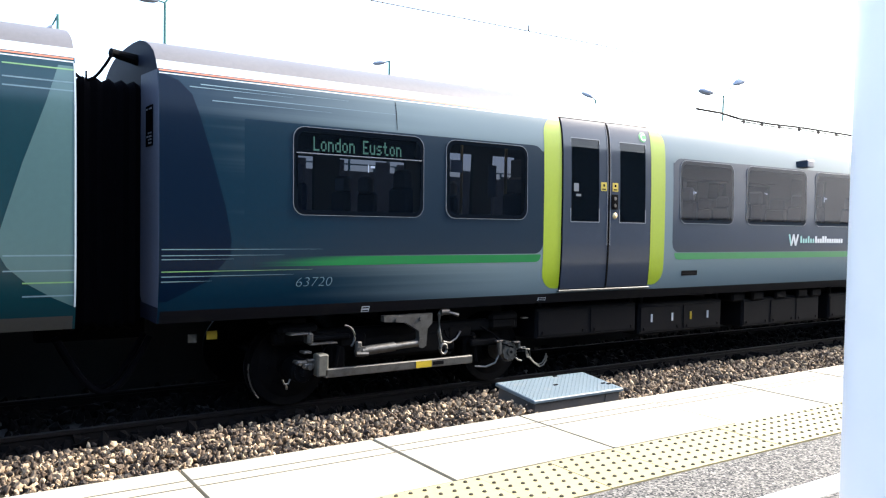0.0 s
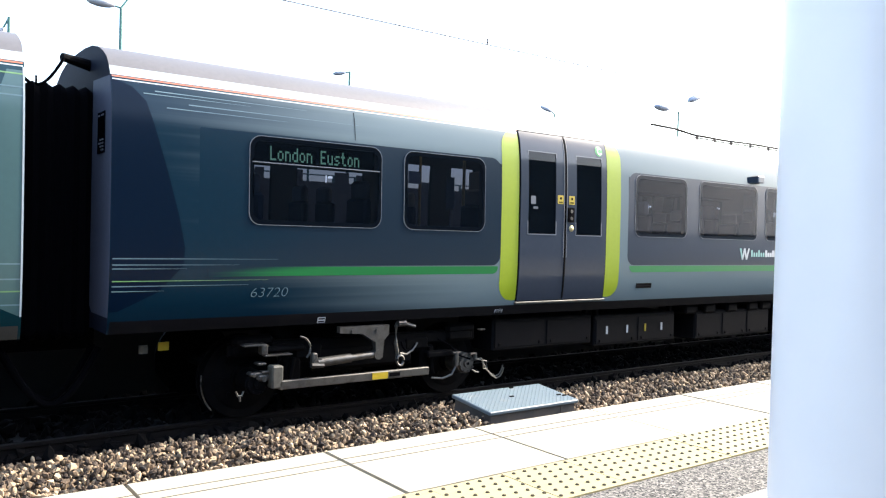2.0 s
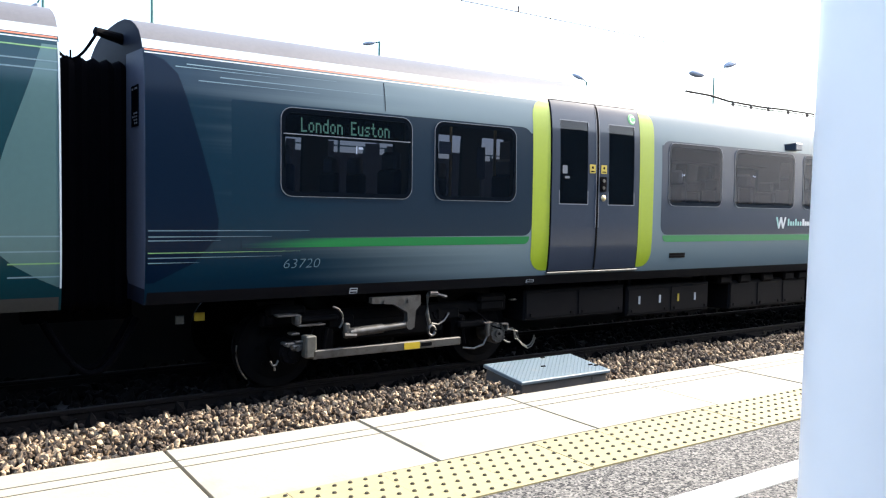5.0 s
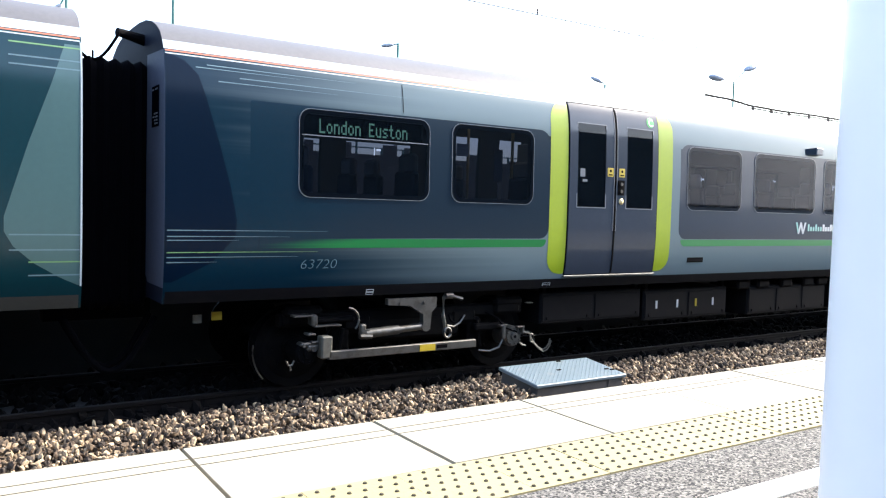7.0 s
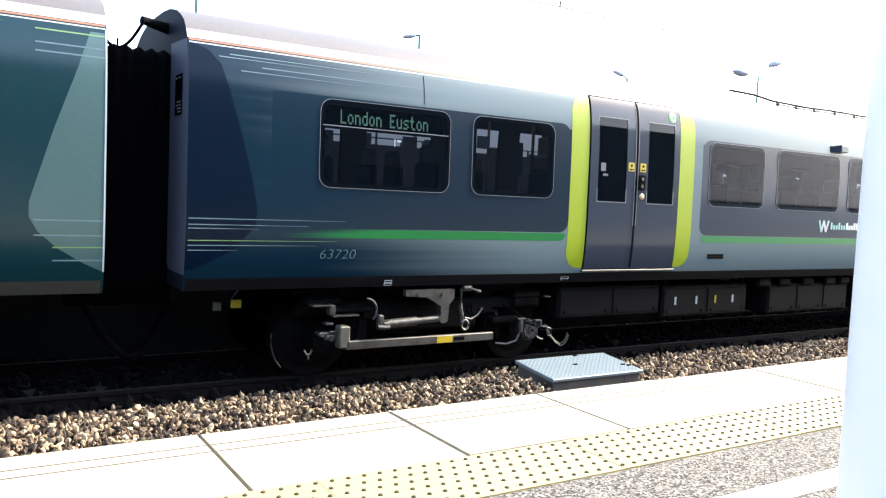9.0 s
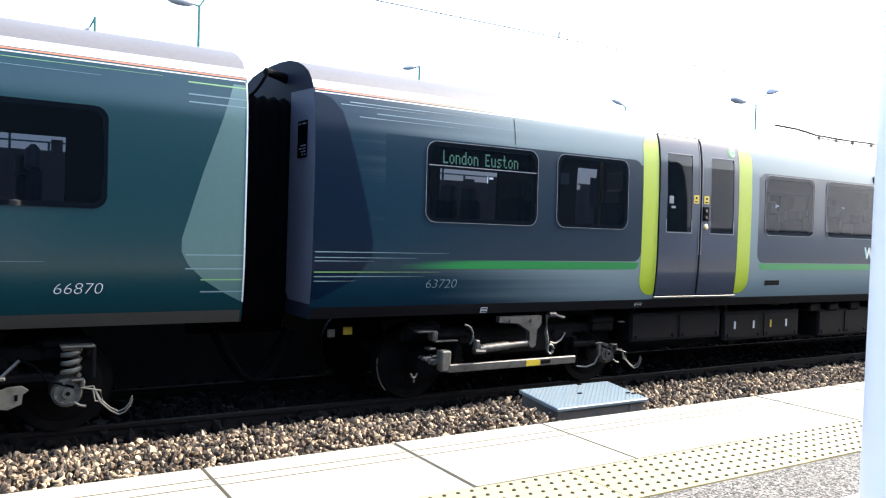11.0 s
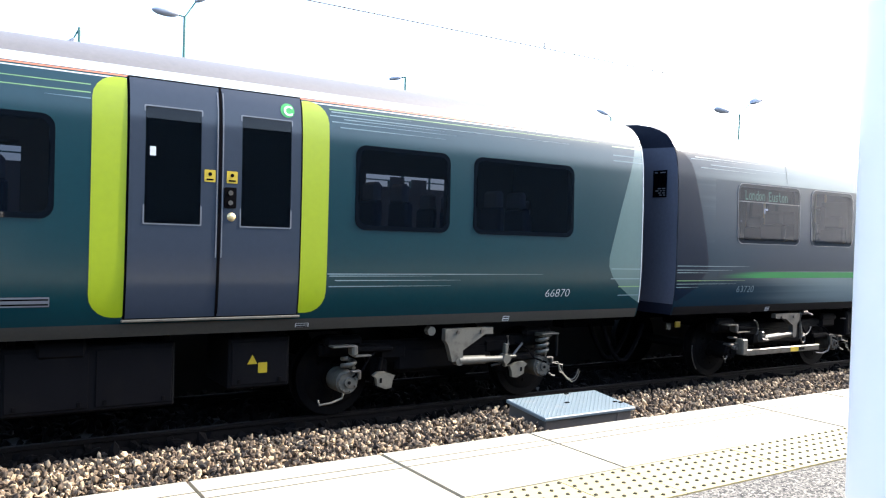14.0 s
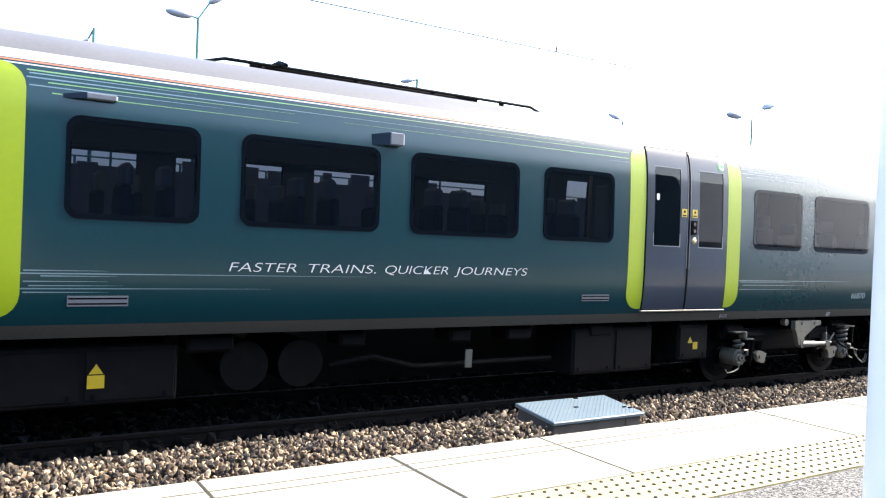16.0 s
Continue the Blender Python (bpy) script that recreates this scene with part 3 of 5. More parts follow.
            part("spring_cap", cap, "steel", b, "stepped worn steel spring plate")
            part("spring_step", box(x - 0.02, x + 0.07, y - 0.02, y + 0.10, -0.265, -0.240, 0.008), "steel", b)
            lump = box(x - 0.09, x + 0.10, y - 0.01, y + 0.12, -0.375, -0.335, 0.015)
            box(x - 0.02, x + 0.11, y - 0.02, y + 0.10, -0.425, -0.355, 0.02, lump)
            rod((x + 0.045, y - 0.04, -0.40), (x + 0.045, y, -0.40), 0.028, 0.032, seg=8, bm=lump)
            rod((x - 0.06, y - 0.03, -0.36), (x - 0.06, y + 0.02, -0.36), 0.018, seg=8, bm=lump)
            part("axlebox_casting", lump, "steel", b, "small lumpy worn steel casting")
            fork = pipe([(x - 0.245, y - 0.02, -0.50), (x - 0.225, y - 0.02, -0.545), (x - 0.185, y - 0.02, -0.545), (x - 0.165, y - 0.02, -0.50)], 0.010, 6)
            pipe([(x - 0.205, y - 0.02, -0.545), (x - 0.20, y - 0.02, -0.60)], 0.010, 6, fork)
            part("bracket_fork", fork, "steel", b)
        else:
            part("spring_cap", box(x + 0.17, x + 0.26, y, y + 0.06, -0.060, -0.045, 0.005), "steel", b)
            post = box(x - 0.20, x - 0.15, y - 0.02, y + 0.04, -0.47, -0.30, 0.012)
            box(x - 0.24, x - 0.12, y - 0.02, y + 0.04, -0.315, -0.295, 0.006, post)
            part("sensor_bracket", post, "steel", b)
            part("sensor_pipe", pipe([(x - 0.19, y, -0.47), (x - 0.24, y, -0.56), (x - 0.36, y + 0.02, -0.60), (x - 0.50, y + 0.05, -0.585)], 0.013, 6), "steel", b)
        part("spring_housing", box(x - 0.20, x + 0.20, y + 0.15, y + 0.32, -0.20, 0.0, 0.04), "dark_steel", b)
        arm = box(x + 0.10, x + 0.55, y + 0.06, y + 0.16, -0.16, -0.10, 0.02) if x < xc else box(x - 0.55, x - 0.10, y + 0.06, y + 0.16, -0.36, -0.28, 0.02)
        part("control_arm", arm, "dark_steel", b)
    if motor:
        br = bmesh.new()
        prof = [(4.05, 0.085), (4.66, 0.085), (4.66, -0.02), (4.60, -0.08), (4.585, -0.27), (4.50, -0.27), (4.49, -0.10), (4.32, 0.0), (4.05, 0.02)]
        ends = ((3.80, -0.275), (4.53, -0.235))
    else:
        br = bmesh.new()
        prof = [(-1.25, 0.075), (-1.90, 0.075), (-1.90, -0.05), (-1.86, -0.10), (-1.80, -0.29), (-1.66, -0.29), (-1.66, -0.17), (-1.36, 0.0), (-1.25, 0.0)]
        ends = ((-1.70, -0.285), (-1.04, -0.30))
    va = [br.verts.new((x, 7.195, z)) for x, z in prof]
    vb = [br.verts.new((x, 7.27, z)) for x, z in prof]
    br.faces.new(va)
    br.faces.new(vb[::-1])
    for i in range(len(va)):
        j = (i + 1) % len(va)
        br.faces.new((va[i], va[j], vb[j], vb[i]))
    plate = part("damper_bracket", br, "steel" if motor else "pale_steel", b, "pale grey cast damper bracket")
    for k in (0.25, 0.75):
        x = prof[0][0] + (prof[1][0] - prof[0][0]) * k
        part("bolt", rod((x, 7.197, 0.035), (x, 7.18, 0.035), 0.022, seg=6), "steel", plate)
    (xa, za), (xb, zb) = ends
    d = rod((xa, 7.23, za), (xa + 0.55 * (xb - xa), 7.23, za + 0.55 * (zb - za)), 0.05, seg=14)
    rod((xa + 0.5 * (xb - xa), 7.23, za + 0.5 * (zb - za)), (xb, 7.23, zb), 0.037, seg=14, bm=d)
    for x, z in ends:
        rod((x, 7.19, z), (x, 7.28, z), 0.055, seg=12, bm=d)
    smooth(part("yaw_damper", d, "steel" if motor else "pale_steel", b, "pale grey horizontal damper"))
    if motor:
        bar = box(3.38, 5.22, 7.20, 7.26, -0.515, -0.425, 0.008)
        bar = part("sensor_bar", bar, "steel", b, "long pale grey bar with a yellow label")
        part("label_plate", box(4.46, 4.66, 7.195, 7.20, -0.505, -0.435), "yellow", bar)
        part("label_marks", box(4.68, 4.82, 7.196, 7.20, -0.49, -0.45), "rubber", bar)
        part("bar_hanger", box(3.30, 3.42, 7.20, 7.34, -0.50, -0.27, 0.015), "pale_steel", b)
        part("vertical_damper", pipe([(4.83, 7.27, 0.10), (4.80, 7.27, 0.06), (4.80, 7.27, -0.14), (4.82, 7.27, -0.22), (4.82, 7.27, -0.33)], 0.022, 8), "pale_steel", b)
        top = rod((4.80, 7.24, 0.085), (4.90, 7.24, 0.085), 0.035, seg=10)
        rod((4.88, 7.24, 0.085), (5.02, 7.22, 0.045), 0.016, 0.022, seg=8, bm=top)
        part("damper_head", top, "steel", b)
        eye = pipe([(4.85 + 0.045 * math.cos(q), 7.25, -0.33 + 0.055 * math.sin(q)) for q in np.linspace(0, 6.0, 14)], 0.016, 6)
        part("damper_eye", eye, "steel", b)
        part("control_lever", pipe([(4.85, 7.26, -0.25), (4.94, 7.26, -0.27), (5.03, 7.27, -0.23), (5.10, 7.28, -0.15)], 0.012, 6), "steel", b)
        clevis = box(3.74, 3.80, 7.20, 7.27, -0.33, -0.17, 0.012)
        rod((3.72, 7.19, -0.29), (3.86, 7.19, -0.30), 0.024, seg=8, bm=clevis)
        part("damper_clevis", clevis, "steel", b)
        part("hose", pipe([(4.98 + 0.10 * math.cos(a), 7.28, -0.10 + 0.13 * math.sin(a)) for a in np.linspace(3.3, 5.8, 12)], 0.012, 6), "rubber", b)
        part("hose", pipe([(3.62 + 0.13 * math.cos(a), 7.28, -0.13 + 0.13 * math.sin(a)) for a in np.linspace(1.5, -0.8, 10)], 0.012, 6), "steel", b)
    else:
        for x, sg in ((-2.62, -1), (-0.82, 1)):
            hp = bmesh.new()
            shape = [(-0.13, -0.40), (-0.02, -0.36), (0.08, -0.355), (0.13, -0.39), (0.09, -0.42), (0.08, -0.50), (-0.02, -0.54), (-0.09, -0.53), (-0.10, -0.46)]
            fa = [hp.verts.new((x + sg * q[0], 7.25, q[1])) for q in shape]
            fb = [hp.verts.new((x + sg * q[0], 7.30, q[1])) for q in shape]
            hp.faces.new(fa)
            hp.faces.new(fb[::-1])
            for i in range(len(fa)):
                hp.faces.new((fa[i], fa[(i + 1) % len(fa)], fb[(i + 1) % len(fb)], fb[i]))
            part("hanger_casting", hp, "pale_steel", b)
            part("casting_slot", box(x + sg * 0.04 - 0.012, x + sg * 0.04 + 0.012, 7.246, 7.25, -0.47, -0.42, 0.0), "rubber", b)
        part("damper_mount", box(-1.03, -0.99, 7.24, 7.30, -0.40, -0.13, 0.008), "pale_steel", b)
        part("damper_mount", box(-1.01, -0.86, 7.24, 7.30, -0.30, -0.27, 0.008), "pale_steel", b)
        part("hose", pipe([(-0.98, 7.27, -0.04), (-0.97, 7.27, -0.14), (-1.0, 7.27, -0.28), (-1.08, 7.27, -0.36), (-1.2, 7.28, -0.38)], 0.014, 6), "steel", b)
        part("link_rod", pipe([(-0.76, 7.27, -0.14), (-1.02, 7.27, -0.40)], 0.014, 6), "steel", b)
        part("lifting_eye", rod((-2.05, 7.24, 0.055), (-2.05, 7.32, 0.055), 0.05, seg=12), "pale_steel", b)
    xe = xc + base / 2
    for dy, dz in ((0.0, 0.0), (0.02, 0.022)):
        part("guard_wire", pipe([(xe + 0.10, 7.27 + dy, -0.40), (xe + 0.20, 7.26 + dy, -0.42 + dz), (xe + 0.25, 7.25 + dy, -0.53 + dz), (xe + 0.33, 7.24 + dy, -0.61 + dz), (xe + 0.40, 7.23 + dy, -0.65 + dz),
                                 (xe + 0.45, 7.22 + dy, -0.63 + dz), (xe + 0.49, 7.22 + dy, -0.58 + dz), (xe + 0.51, 7.22 + dy, -0.52 + dz)], 0.0075, 6), "pale_steel", b, "thin bent pale guard wire")
    link = bmesh.new()
    pipe([(xe + 0.19, 7.25, -0.42), (xe + 0.25, 7.25, -0.43), (xe + 0.27, 7.25, -0.53), (xe + 0.21, 7.25, -0.52), (xe + 0.19, 7.25, -0.42)], 0.008, 6, link)
    part("wire_link", link, "pale_steel", b)
    part("axlebox_tail", pipe([(xe + 0.05, 7.27, -0.52), (xe + 0.09, 7.26, -0.55), (xe + 0.14, 7.26, -0.56)], 0.012, 6), "pale_steel", b)
    xs = xc - base / 2
    if motor:
        # pale arc modelled as the glint on the wheel rim, not a part
        part("rim_glint_and_guard", pipe([(xs + 0.455 * math.cos(radians(q)), 7.66, -0.45 + 0.455 * math.sin(radians(q))) for q in range(172, 222, 7)], 0.008, 6), "steel", b)
    else:
        part("rim_glint_and_guard", pipe([(xs - 0.34, 7.30, -0.60), (xs - 0.33, 7.28, -0.65), (xs - 0.20, 7.28, -0.64), (xs - 0.08, 7.28, -0.60), (xs - 0.07, 7.28, -0.55)], 0.011, 6), "pale_steel", b)
    # brake gear, cables and frame stiffeners
    for k, x in enumerate((xs, xe)):
        sg = 1 if k == 0 else -1
        part("brake_unit", box(x + sg * 0.46 - 0.10, x + sg * 0.46 + 0.10, 7.48, 7.66, -0.52, -0.22, 0.03), "dark_steel", b)
        part("brake_hanger", rod((x + sg * 0.46, 7.46, -0.24), (x + sg * 0.40, 7.46, -0.56), 0.028, seg=8), "dark_steel", b)
        part("frame_end", box(x - 0.22, x + 0.22, 7.42, 7.55, -0.10, 0.02, 0.04), "dark_steel", b)
        part("sensor_cable", pipe([(x + 0.05, 7.32, -0.40), (x + sg * 0.16, 7.30, -0.33), (x + sg * 0.24, 7.33, -0.22), (x + sg * 0.38, 7.40, -0.14)], 0.012, 6), "rubber", b)
        lug = box(x + 0.02, x + 0.13, 7.27, 7.33, -0.35, -0.325, 0.008)
        box(x + 0.10, x + 0.13, 7.27, 7.33, -0.42, -0.34, 0.008, lug)
        part("axlebox_lug", lug, "steel", b)
    part("air_bag", rod((xc, 7.62, -0.06), (xc, 7.62, 0.13), 0.30, 0.26, seg=24), "rubber", b)
    part("frame_rib", box(xc - 0.9, xc - 0.5, 7.46, 7.58, -0.30, -0.08, 0.06), "dark_steel", b)
    part("frame_rib", box(xc + 0.5, xc + 0.9, 7.46, 7.58, -0.30, -0.08, 0.06), "dark_steel", b)
    return wheels


def equipment_case(car, a, b, z0, z1, y=7.41):
    """An underfloor case with a recessed lid, ribs, latches and hangers."""
    c = part("equipment_case", box(a, b, y, 8.15, z0, z1, 0.02), "gear", car, "underfloor equipment case, its grey darkened for shade")
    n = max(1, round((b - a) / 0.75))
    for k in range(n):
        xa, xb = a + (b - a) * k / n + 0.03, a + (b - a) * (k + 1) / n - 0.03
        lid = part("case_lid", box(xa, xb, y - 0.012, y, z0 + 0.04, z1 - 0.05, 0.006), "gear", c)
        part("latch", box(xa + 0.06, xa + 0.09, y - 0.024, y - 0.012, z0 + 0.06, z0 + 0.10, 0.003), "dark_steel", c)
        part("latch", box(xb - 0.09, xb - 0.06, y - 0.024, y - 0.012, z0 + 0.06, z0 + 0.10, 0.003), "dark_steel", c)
    for x in (a + 0.08, b - 0.08):
        part("case_hanger", box(x - 0.03, x + 0.03, y + 0.02, y + 0.10, z1 - 0.01, 0.16, 0.008), "dark_steel", c)


def camera_pod(car, x0, x1, z0, z1, depth):
    """A camera looking forwards along the side, with a dark tapered fairing behind it."""
    y = near(0, (z0 + z1) / 2).y
    p = part("camera_housing", box(x0, x1, y - depth, y + 0.03, z0, z1, 0.010), "seal", car, "small grey side camera housing")
    bm = bmesh.new()
    f = [bm.verts.new((x0, yy, zz)) for yy, zz in ((y - depth * 0.9, z0), (y - depth * 0.9, z1), (y + 0.03, z1), (y + 0.03, z0))]
    t = [bm.verts.new((x0 - 0.17, yy, zz)) for yy, zz in ((y - 0.008, z0 - 0.01), (y - 0.008, z1 - 0.03), (y + 0.03, z1 - 0.03), (y + 0.03, z0 - 0.01))]
    for k in range(4):
        bm.faces.new((f[k], f[(k + 1) % 4], t[(k + 1) % 4], t[k]))
    bm.faces.new(t)
    part("camera_fairing", bm, "band", p, "dark tapered fairing")
    part("camera_glass", box(x1, x1 + 0.006, y - depth + 0.012, y - 0.012, z0 + 0.012, z1 - 0.012), "white", p)


def data_plate(car, x0, x1, z0, z1, mat="white"):
    f = part("data_plate", patch(x0, x1, z0, z1, 0.004, 0.005), mat, car, "small data plate with unreadable marks")
    for k in range(2):
        z = z0 + (k + 0.5) / 2 * (z1 - z0)
        part("print_bar", patch(x0 + 0.008, x1 - 0.008, z - 0.008, z + 0.006, 0.001, 0.0065, edge=False), "rubber", f)


# ---------------------------------------------------------------- the two carriages
WHEELS, MOVING = [], []


def fittings(car, poles, tables, rack):
    """Grab poles by the doors, tables and a luggage rack inside."""
    for x in poles:
        for y in (YC - 0.5, YC + 0.5):
            part("grab_pole", rod((x, y, 0.27), (x, y, 2.36), 0.02, seg=8), "brass", car)
        part("draught_screen", box(x - 0.02, x + 0.02, YC - 1.28, YC - 0.62, 0.27, 1.9, 0.01), "seat_back", car)
    for x in tables:
        part("table", box(x - 0.2, x + 0.2, YC - 1.3, YC - 0.62, 0.98, 1.01, 0.01), "seat_back", car)
    for y in (YC - 1.15, YC + 1.15):
        part("luggage_rack", box(rack[0], rack[1], y - 0.16, y + 0.16, 1.98, 2.01, 0.005), "lining", car)


def window_flecks(car, spots):
    """Glowing flecks added a little behind the glass, for bright spots in the windows; each spot is (x, z, size)."""
    for k, (x, z, w) in enumerate(spots):
        y = near(0, z).y + 0.22
        rl = part("reading_light", box(x - w / 2, x + w / 2, y, y + 0.012, z - 0.012, z + 0.012, 0.003), "glint", car, "small glowing fleck added behind the window")
        part("fleck_edge", box(x - w / 2 - 0.03, x - w / 2 - 0.02, y, y + 0.012, z - 0.06 + 0.03 * (k % 3), z + 0.02, 0.003), "glint", rl)


# seven-row letter shapes of the display, rows from the top
GLYPHS = {"L": "#...#...#...#...#...#...####", "o": ".........##.#..##..##..#.##.", "n": "........###.#..##..##..##..#", "d": "...#...#.####..##..##..#.###",
          "E": "#####...#...###.#...#...####", "u": "........#..##..##..##..#.###", "s": ".........####....##....####.", "t": ".#...#..###..#...#...#....##"}


def dot_words(display, words, x0, x1, z0, z1):
    """Words of a dot-matrix display, each letter a mesh of upright lit cells just behind the glass."""
    cw = (x1 - x0) / (5 * len(words) - 1)
    ch = (z1 - z0) / 7
    for n, c in enumerate(words):
        if c == " ":
            continue
        bm = bmesh.new()
        for k, mark in enumerate(GLYPHS[c]):
            if mark == "#":
                x, z = x0 + (5 * n + k % 4) * cw, z1 - (k // 4 + 1) * ch
                y = near(x, z, -0.045).y
                box(x + 0.08 * cw, x + 0.92 * cw, y - 0.002, y, z + 0.04 * ch, z + 0.96 * ch, bm=bm)
        part("letter", bm, "led", display)


def rear_carriage():
    """Teal trailer carriage with the pantograph; it follows the other one."""
    x0, x1 = -18.95, 1.06
    car = root("railway_carriage", ((x0 + x1) / 2, YC, RAIL), "dark teal electric train carriage with lime-edged grey doors", "train carriage", "carriages of the train")
    wins = [(-12.0, -10.90), (-10.53, -9.085), (-8.725, -7.30), (-6.935, -5.815), (-3.075, -1.935), (-1.62, -0.14), (-15.75, -14.6), (-17.6, -16.1)]
    doors = [(-5.24, -3.67), (-14.17, -12.60)]
    holes = [(a + 0.04, b - 0.04, 1.175, 1.955) for a, b in wins]
    for a, b in doors:
        m = (a + b) / 2
        holes += [(a + 0.13, m - 0.172, 1.13, 2.15), (m + 0.202, b - 0.10, 1.13, 2.15)]
    shell(car, x0, x1, holes, "teal")
    for a, b in wins:
        window(car, a, b)
    for a, b in doors:
        doorway(car, a, b, a > -6)
    swoosh("livery_swoosh", car, "pale", [(0.33, 1.03, 1.055), (0.40, 0.89, 1.055), (0.52, 0.70, 1.055), (0.66, 0.55, 1.055), (0.78, 0.485, 1.055), (0.90, 0.485, 1.055), (1.5, 0.66, 1.055), (2.0, 0.83, 1.055), (2.33, 0.93, 1.055)])
    top, low = (2.30, 2.235, 2.20, 2.15), (0.70, 0.655, 0.61, 0.575, 0.52)
    # lit edge of the carriage end, put in as a pale strip
    part("lit_end_edge", patch(1.046, 1.060, 0.32, 2.36, 0.003, 0.004), "cantrail", car, "thin pale strip painted as the lit carriage edge")
    streaks(car, -3.34, -1.6, top, ["streak"])
    streaks(car, -3.34, -1.2, (0.665, 0.62, 0.56), ["streak"])
    for a, b, z, m in ((-3.36, 0.3, 2.325, "streak_green"), (-3.36, -0.2, 2.262, "streak"), (-3.36, -0.6, 0.685, "streak"), (-12.3, -6.3, 2.325, "streak_green"),
                       (-12.3, -8.0, 2.265, "streak"), (-12.3, -9.2, 0.675, "streak"), (-12.3, -10.2, 0.55, "streak")):
        part("livery_streak", taper(a, b, z, 0.012, 0.0018), m, car)
    streaks(car, -12.28, -9.6, top, ["streak", "streak_green"])
    streaks(car, -12.28, -11.0, low, ["streak"])
    for z, m in ((0.755, "streak"), (0.63, "streak"), (0.53, "streak_green"), (0.42, "streak"), (2.30, "streak_green"), (2.19, "streak"), (2.12, "streak")):
        part("livery_streak", patch(max(0.52 if z > 0.6 else 0.66, 0.45), 1.05, z - 0.006, z + 0.006, 0.004, 0.002, edge=False), m, car)
    for a, b, z in ((-8.2, -5.55, 2.28), (-9.5, -5.55, 2.21), (-5.9, -5.55, 2.16)):
        part("livery_streak", taper(b, a, z, 0.010), "streak_green" if z > 2.2 else "streak", car)
    for word, xa, xb in (("FASTER", -10.61, -9.955), ("TRAINS.", -9.83, -9.10), ("QUICKER", -8.99, -8.225), ("JOURNEYS", -8.145, -7.14)):
        letters("slogan_word", word, xa, 0.712, 0.125, "white", car, width=xb - xa, slant=0.2, bold=-0.002)
    letters("running_number", "66870", -0.53, 0.415, 0.135, "white", car, width=0.375, slant=0.16, bold=-0.0035)
    camera_pod(car, -11.86, -11.62, 2.135, 2.19, 0.055)
    camera_pod(car, -9.02, -8.86, 2.03, 2.16, 0.09)
    data_plate(car, -11.95, -11.47, 0.40, 0.49, "seal")
    data_plate(car, -6.28, -5.83, 0.41, 0.49, "seal")
    data_plate(car, -1.12, -1.03, 0.14, 0.20)
    data_plate(car, -3.66, -3.52, 0.16, 0.20)
    part("pass_bolt", box(-2.31, -2.28, 7.27, 7.32, 2.43, 2.47), "rubber", car)
    # roof well and folded pantograph
    fr = bmesh.new()
    for y in (YC - 0.62, YC + 0.62):
        pipe([(-10.75, y, 2.75), (-10.5, y, 2.82), (-6.6, y, 2.82), (-6.4, y, 2.75)], 0.019, 6, fr)
    p = part("pantograph", fr, "dark_steel", car, "dark folded pantograph in its roof well")
    for a, b in (((-10.2, 0.5, 2.82), (-7.2, 0.25, 2.87)), ((-10.2, -0.5, 2.82), (-7.2, -0.25, 2.87)), ((-7.2, 0.3, 2.87), (-9.9, 0.1, 2.90)), ((-7.2, -0.3, 2.87), (-9.9, -0.1, 2.90))):
        part("pantograph_arm", rod((a[0], YC + a[1], a[2]), (b[0], YC + b[1], b[2]), 0.025, seg=8), "dark_steel", p)
    part("collector_head", pipe([(-9.9, YC - 0.75, 2.82), (-9.9, YC - 0.55, 2.88), (-9.9, YC + 0.55, 2.88), (-9.9, YC + 0.75, 2.82)], 0.025, 6), "dark_steel", p)
    for x in (-10.1, -9.0, -8.0, -7.0):
        for y in (-0.55, 0.55):
            part("insulator", rod((x, YC + y, 2.73), (x, YC + y, 2.82), 0.04, 0.035, seg=10), "dark_steel", p)
    part("window_sticker", patch(-5.07, -5.02, 1.72, 1.80, 0.004, 0.0075, edge=False), "white", car)
    # underframe
    cases = [(-6.16, -4.74, -0.55, 0.05), (-4.24, -3.62, -0.45, 0.06), (-12.6, -10.97, -0.50, 0.03), (-13.6, -12.75, -0.5, 0.03)]
    for a, b, z0, z1 in cases:
        equipment_case(car, a, b, z0, z1)
    for x in (-10.33, -9.75):
        smooth(part("air_reservoir", rod((x, 7.44, -0.22), (x, 8.6, -0.22), 0.24, seg=24), "dark_steel", car))
    for x0_, x1_ in ((-7.2, -6.82), (-9.35, -9.05), (-5.9, -5.5), (-10.9, -10.45), (-8.0, -7.7)):
        part("pipe_bracket", box(x0_, x1_, 7.38, 7.75, -0.07, 0.10, 0.03), "gear", car)
    part("underfloor_pipe", pipe([(-9.4, 7.55, -0.28), (-8.9, 7.5, -0.20), (-8.4, 7.5, -0.33), (-6.4, 7.55, -0.33)], 0.035, 8), "dark_steel", car)
    part("pale_plate", box(-7.80, -7.70, 7.36, 7.38, -0.36, -0.15, 0.01), "pale_steel", car)
    part("yellow_case_label", box(-11.74, -11.60, 7.39, 7.398, -0.345, -0.23), "yellow", car)
    w = bmesh.new()
    f = [w.verts.new(v) for v in ((-11.73, 7.393, -0.22), (-11.61, 7.393, -0.22), (-11.67, 7.393, -0.13))]
    w.faces.new(f)
    part("warning_triangle", w, "yellow", car)
    part("yellow_case_label", box(-3.95, -3.86, 7.39, 7.398, -0.30, -0.20), "yellow", car)
    w = bmesh.new()
    w.faces.new([w.verts.new(v) for v in ((-4.06, 7.393, -0.21), (-3.96, 7.393, -0.21), (-4.01, 7.393, -0.12))])
    part("warning_triangle", w, "yellow", car)
    seats(car, [(x, 1 if k % 2 else -1) for k, x in enumerate(np.arange(-11.7, -5.7, 0.82))], (YC - 0.95, YC + 0.55))
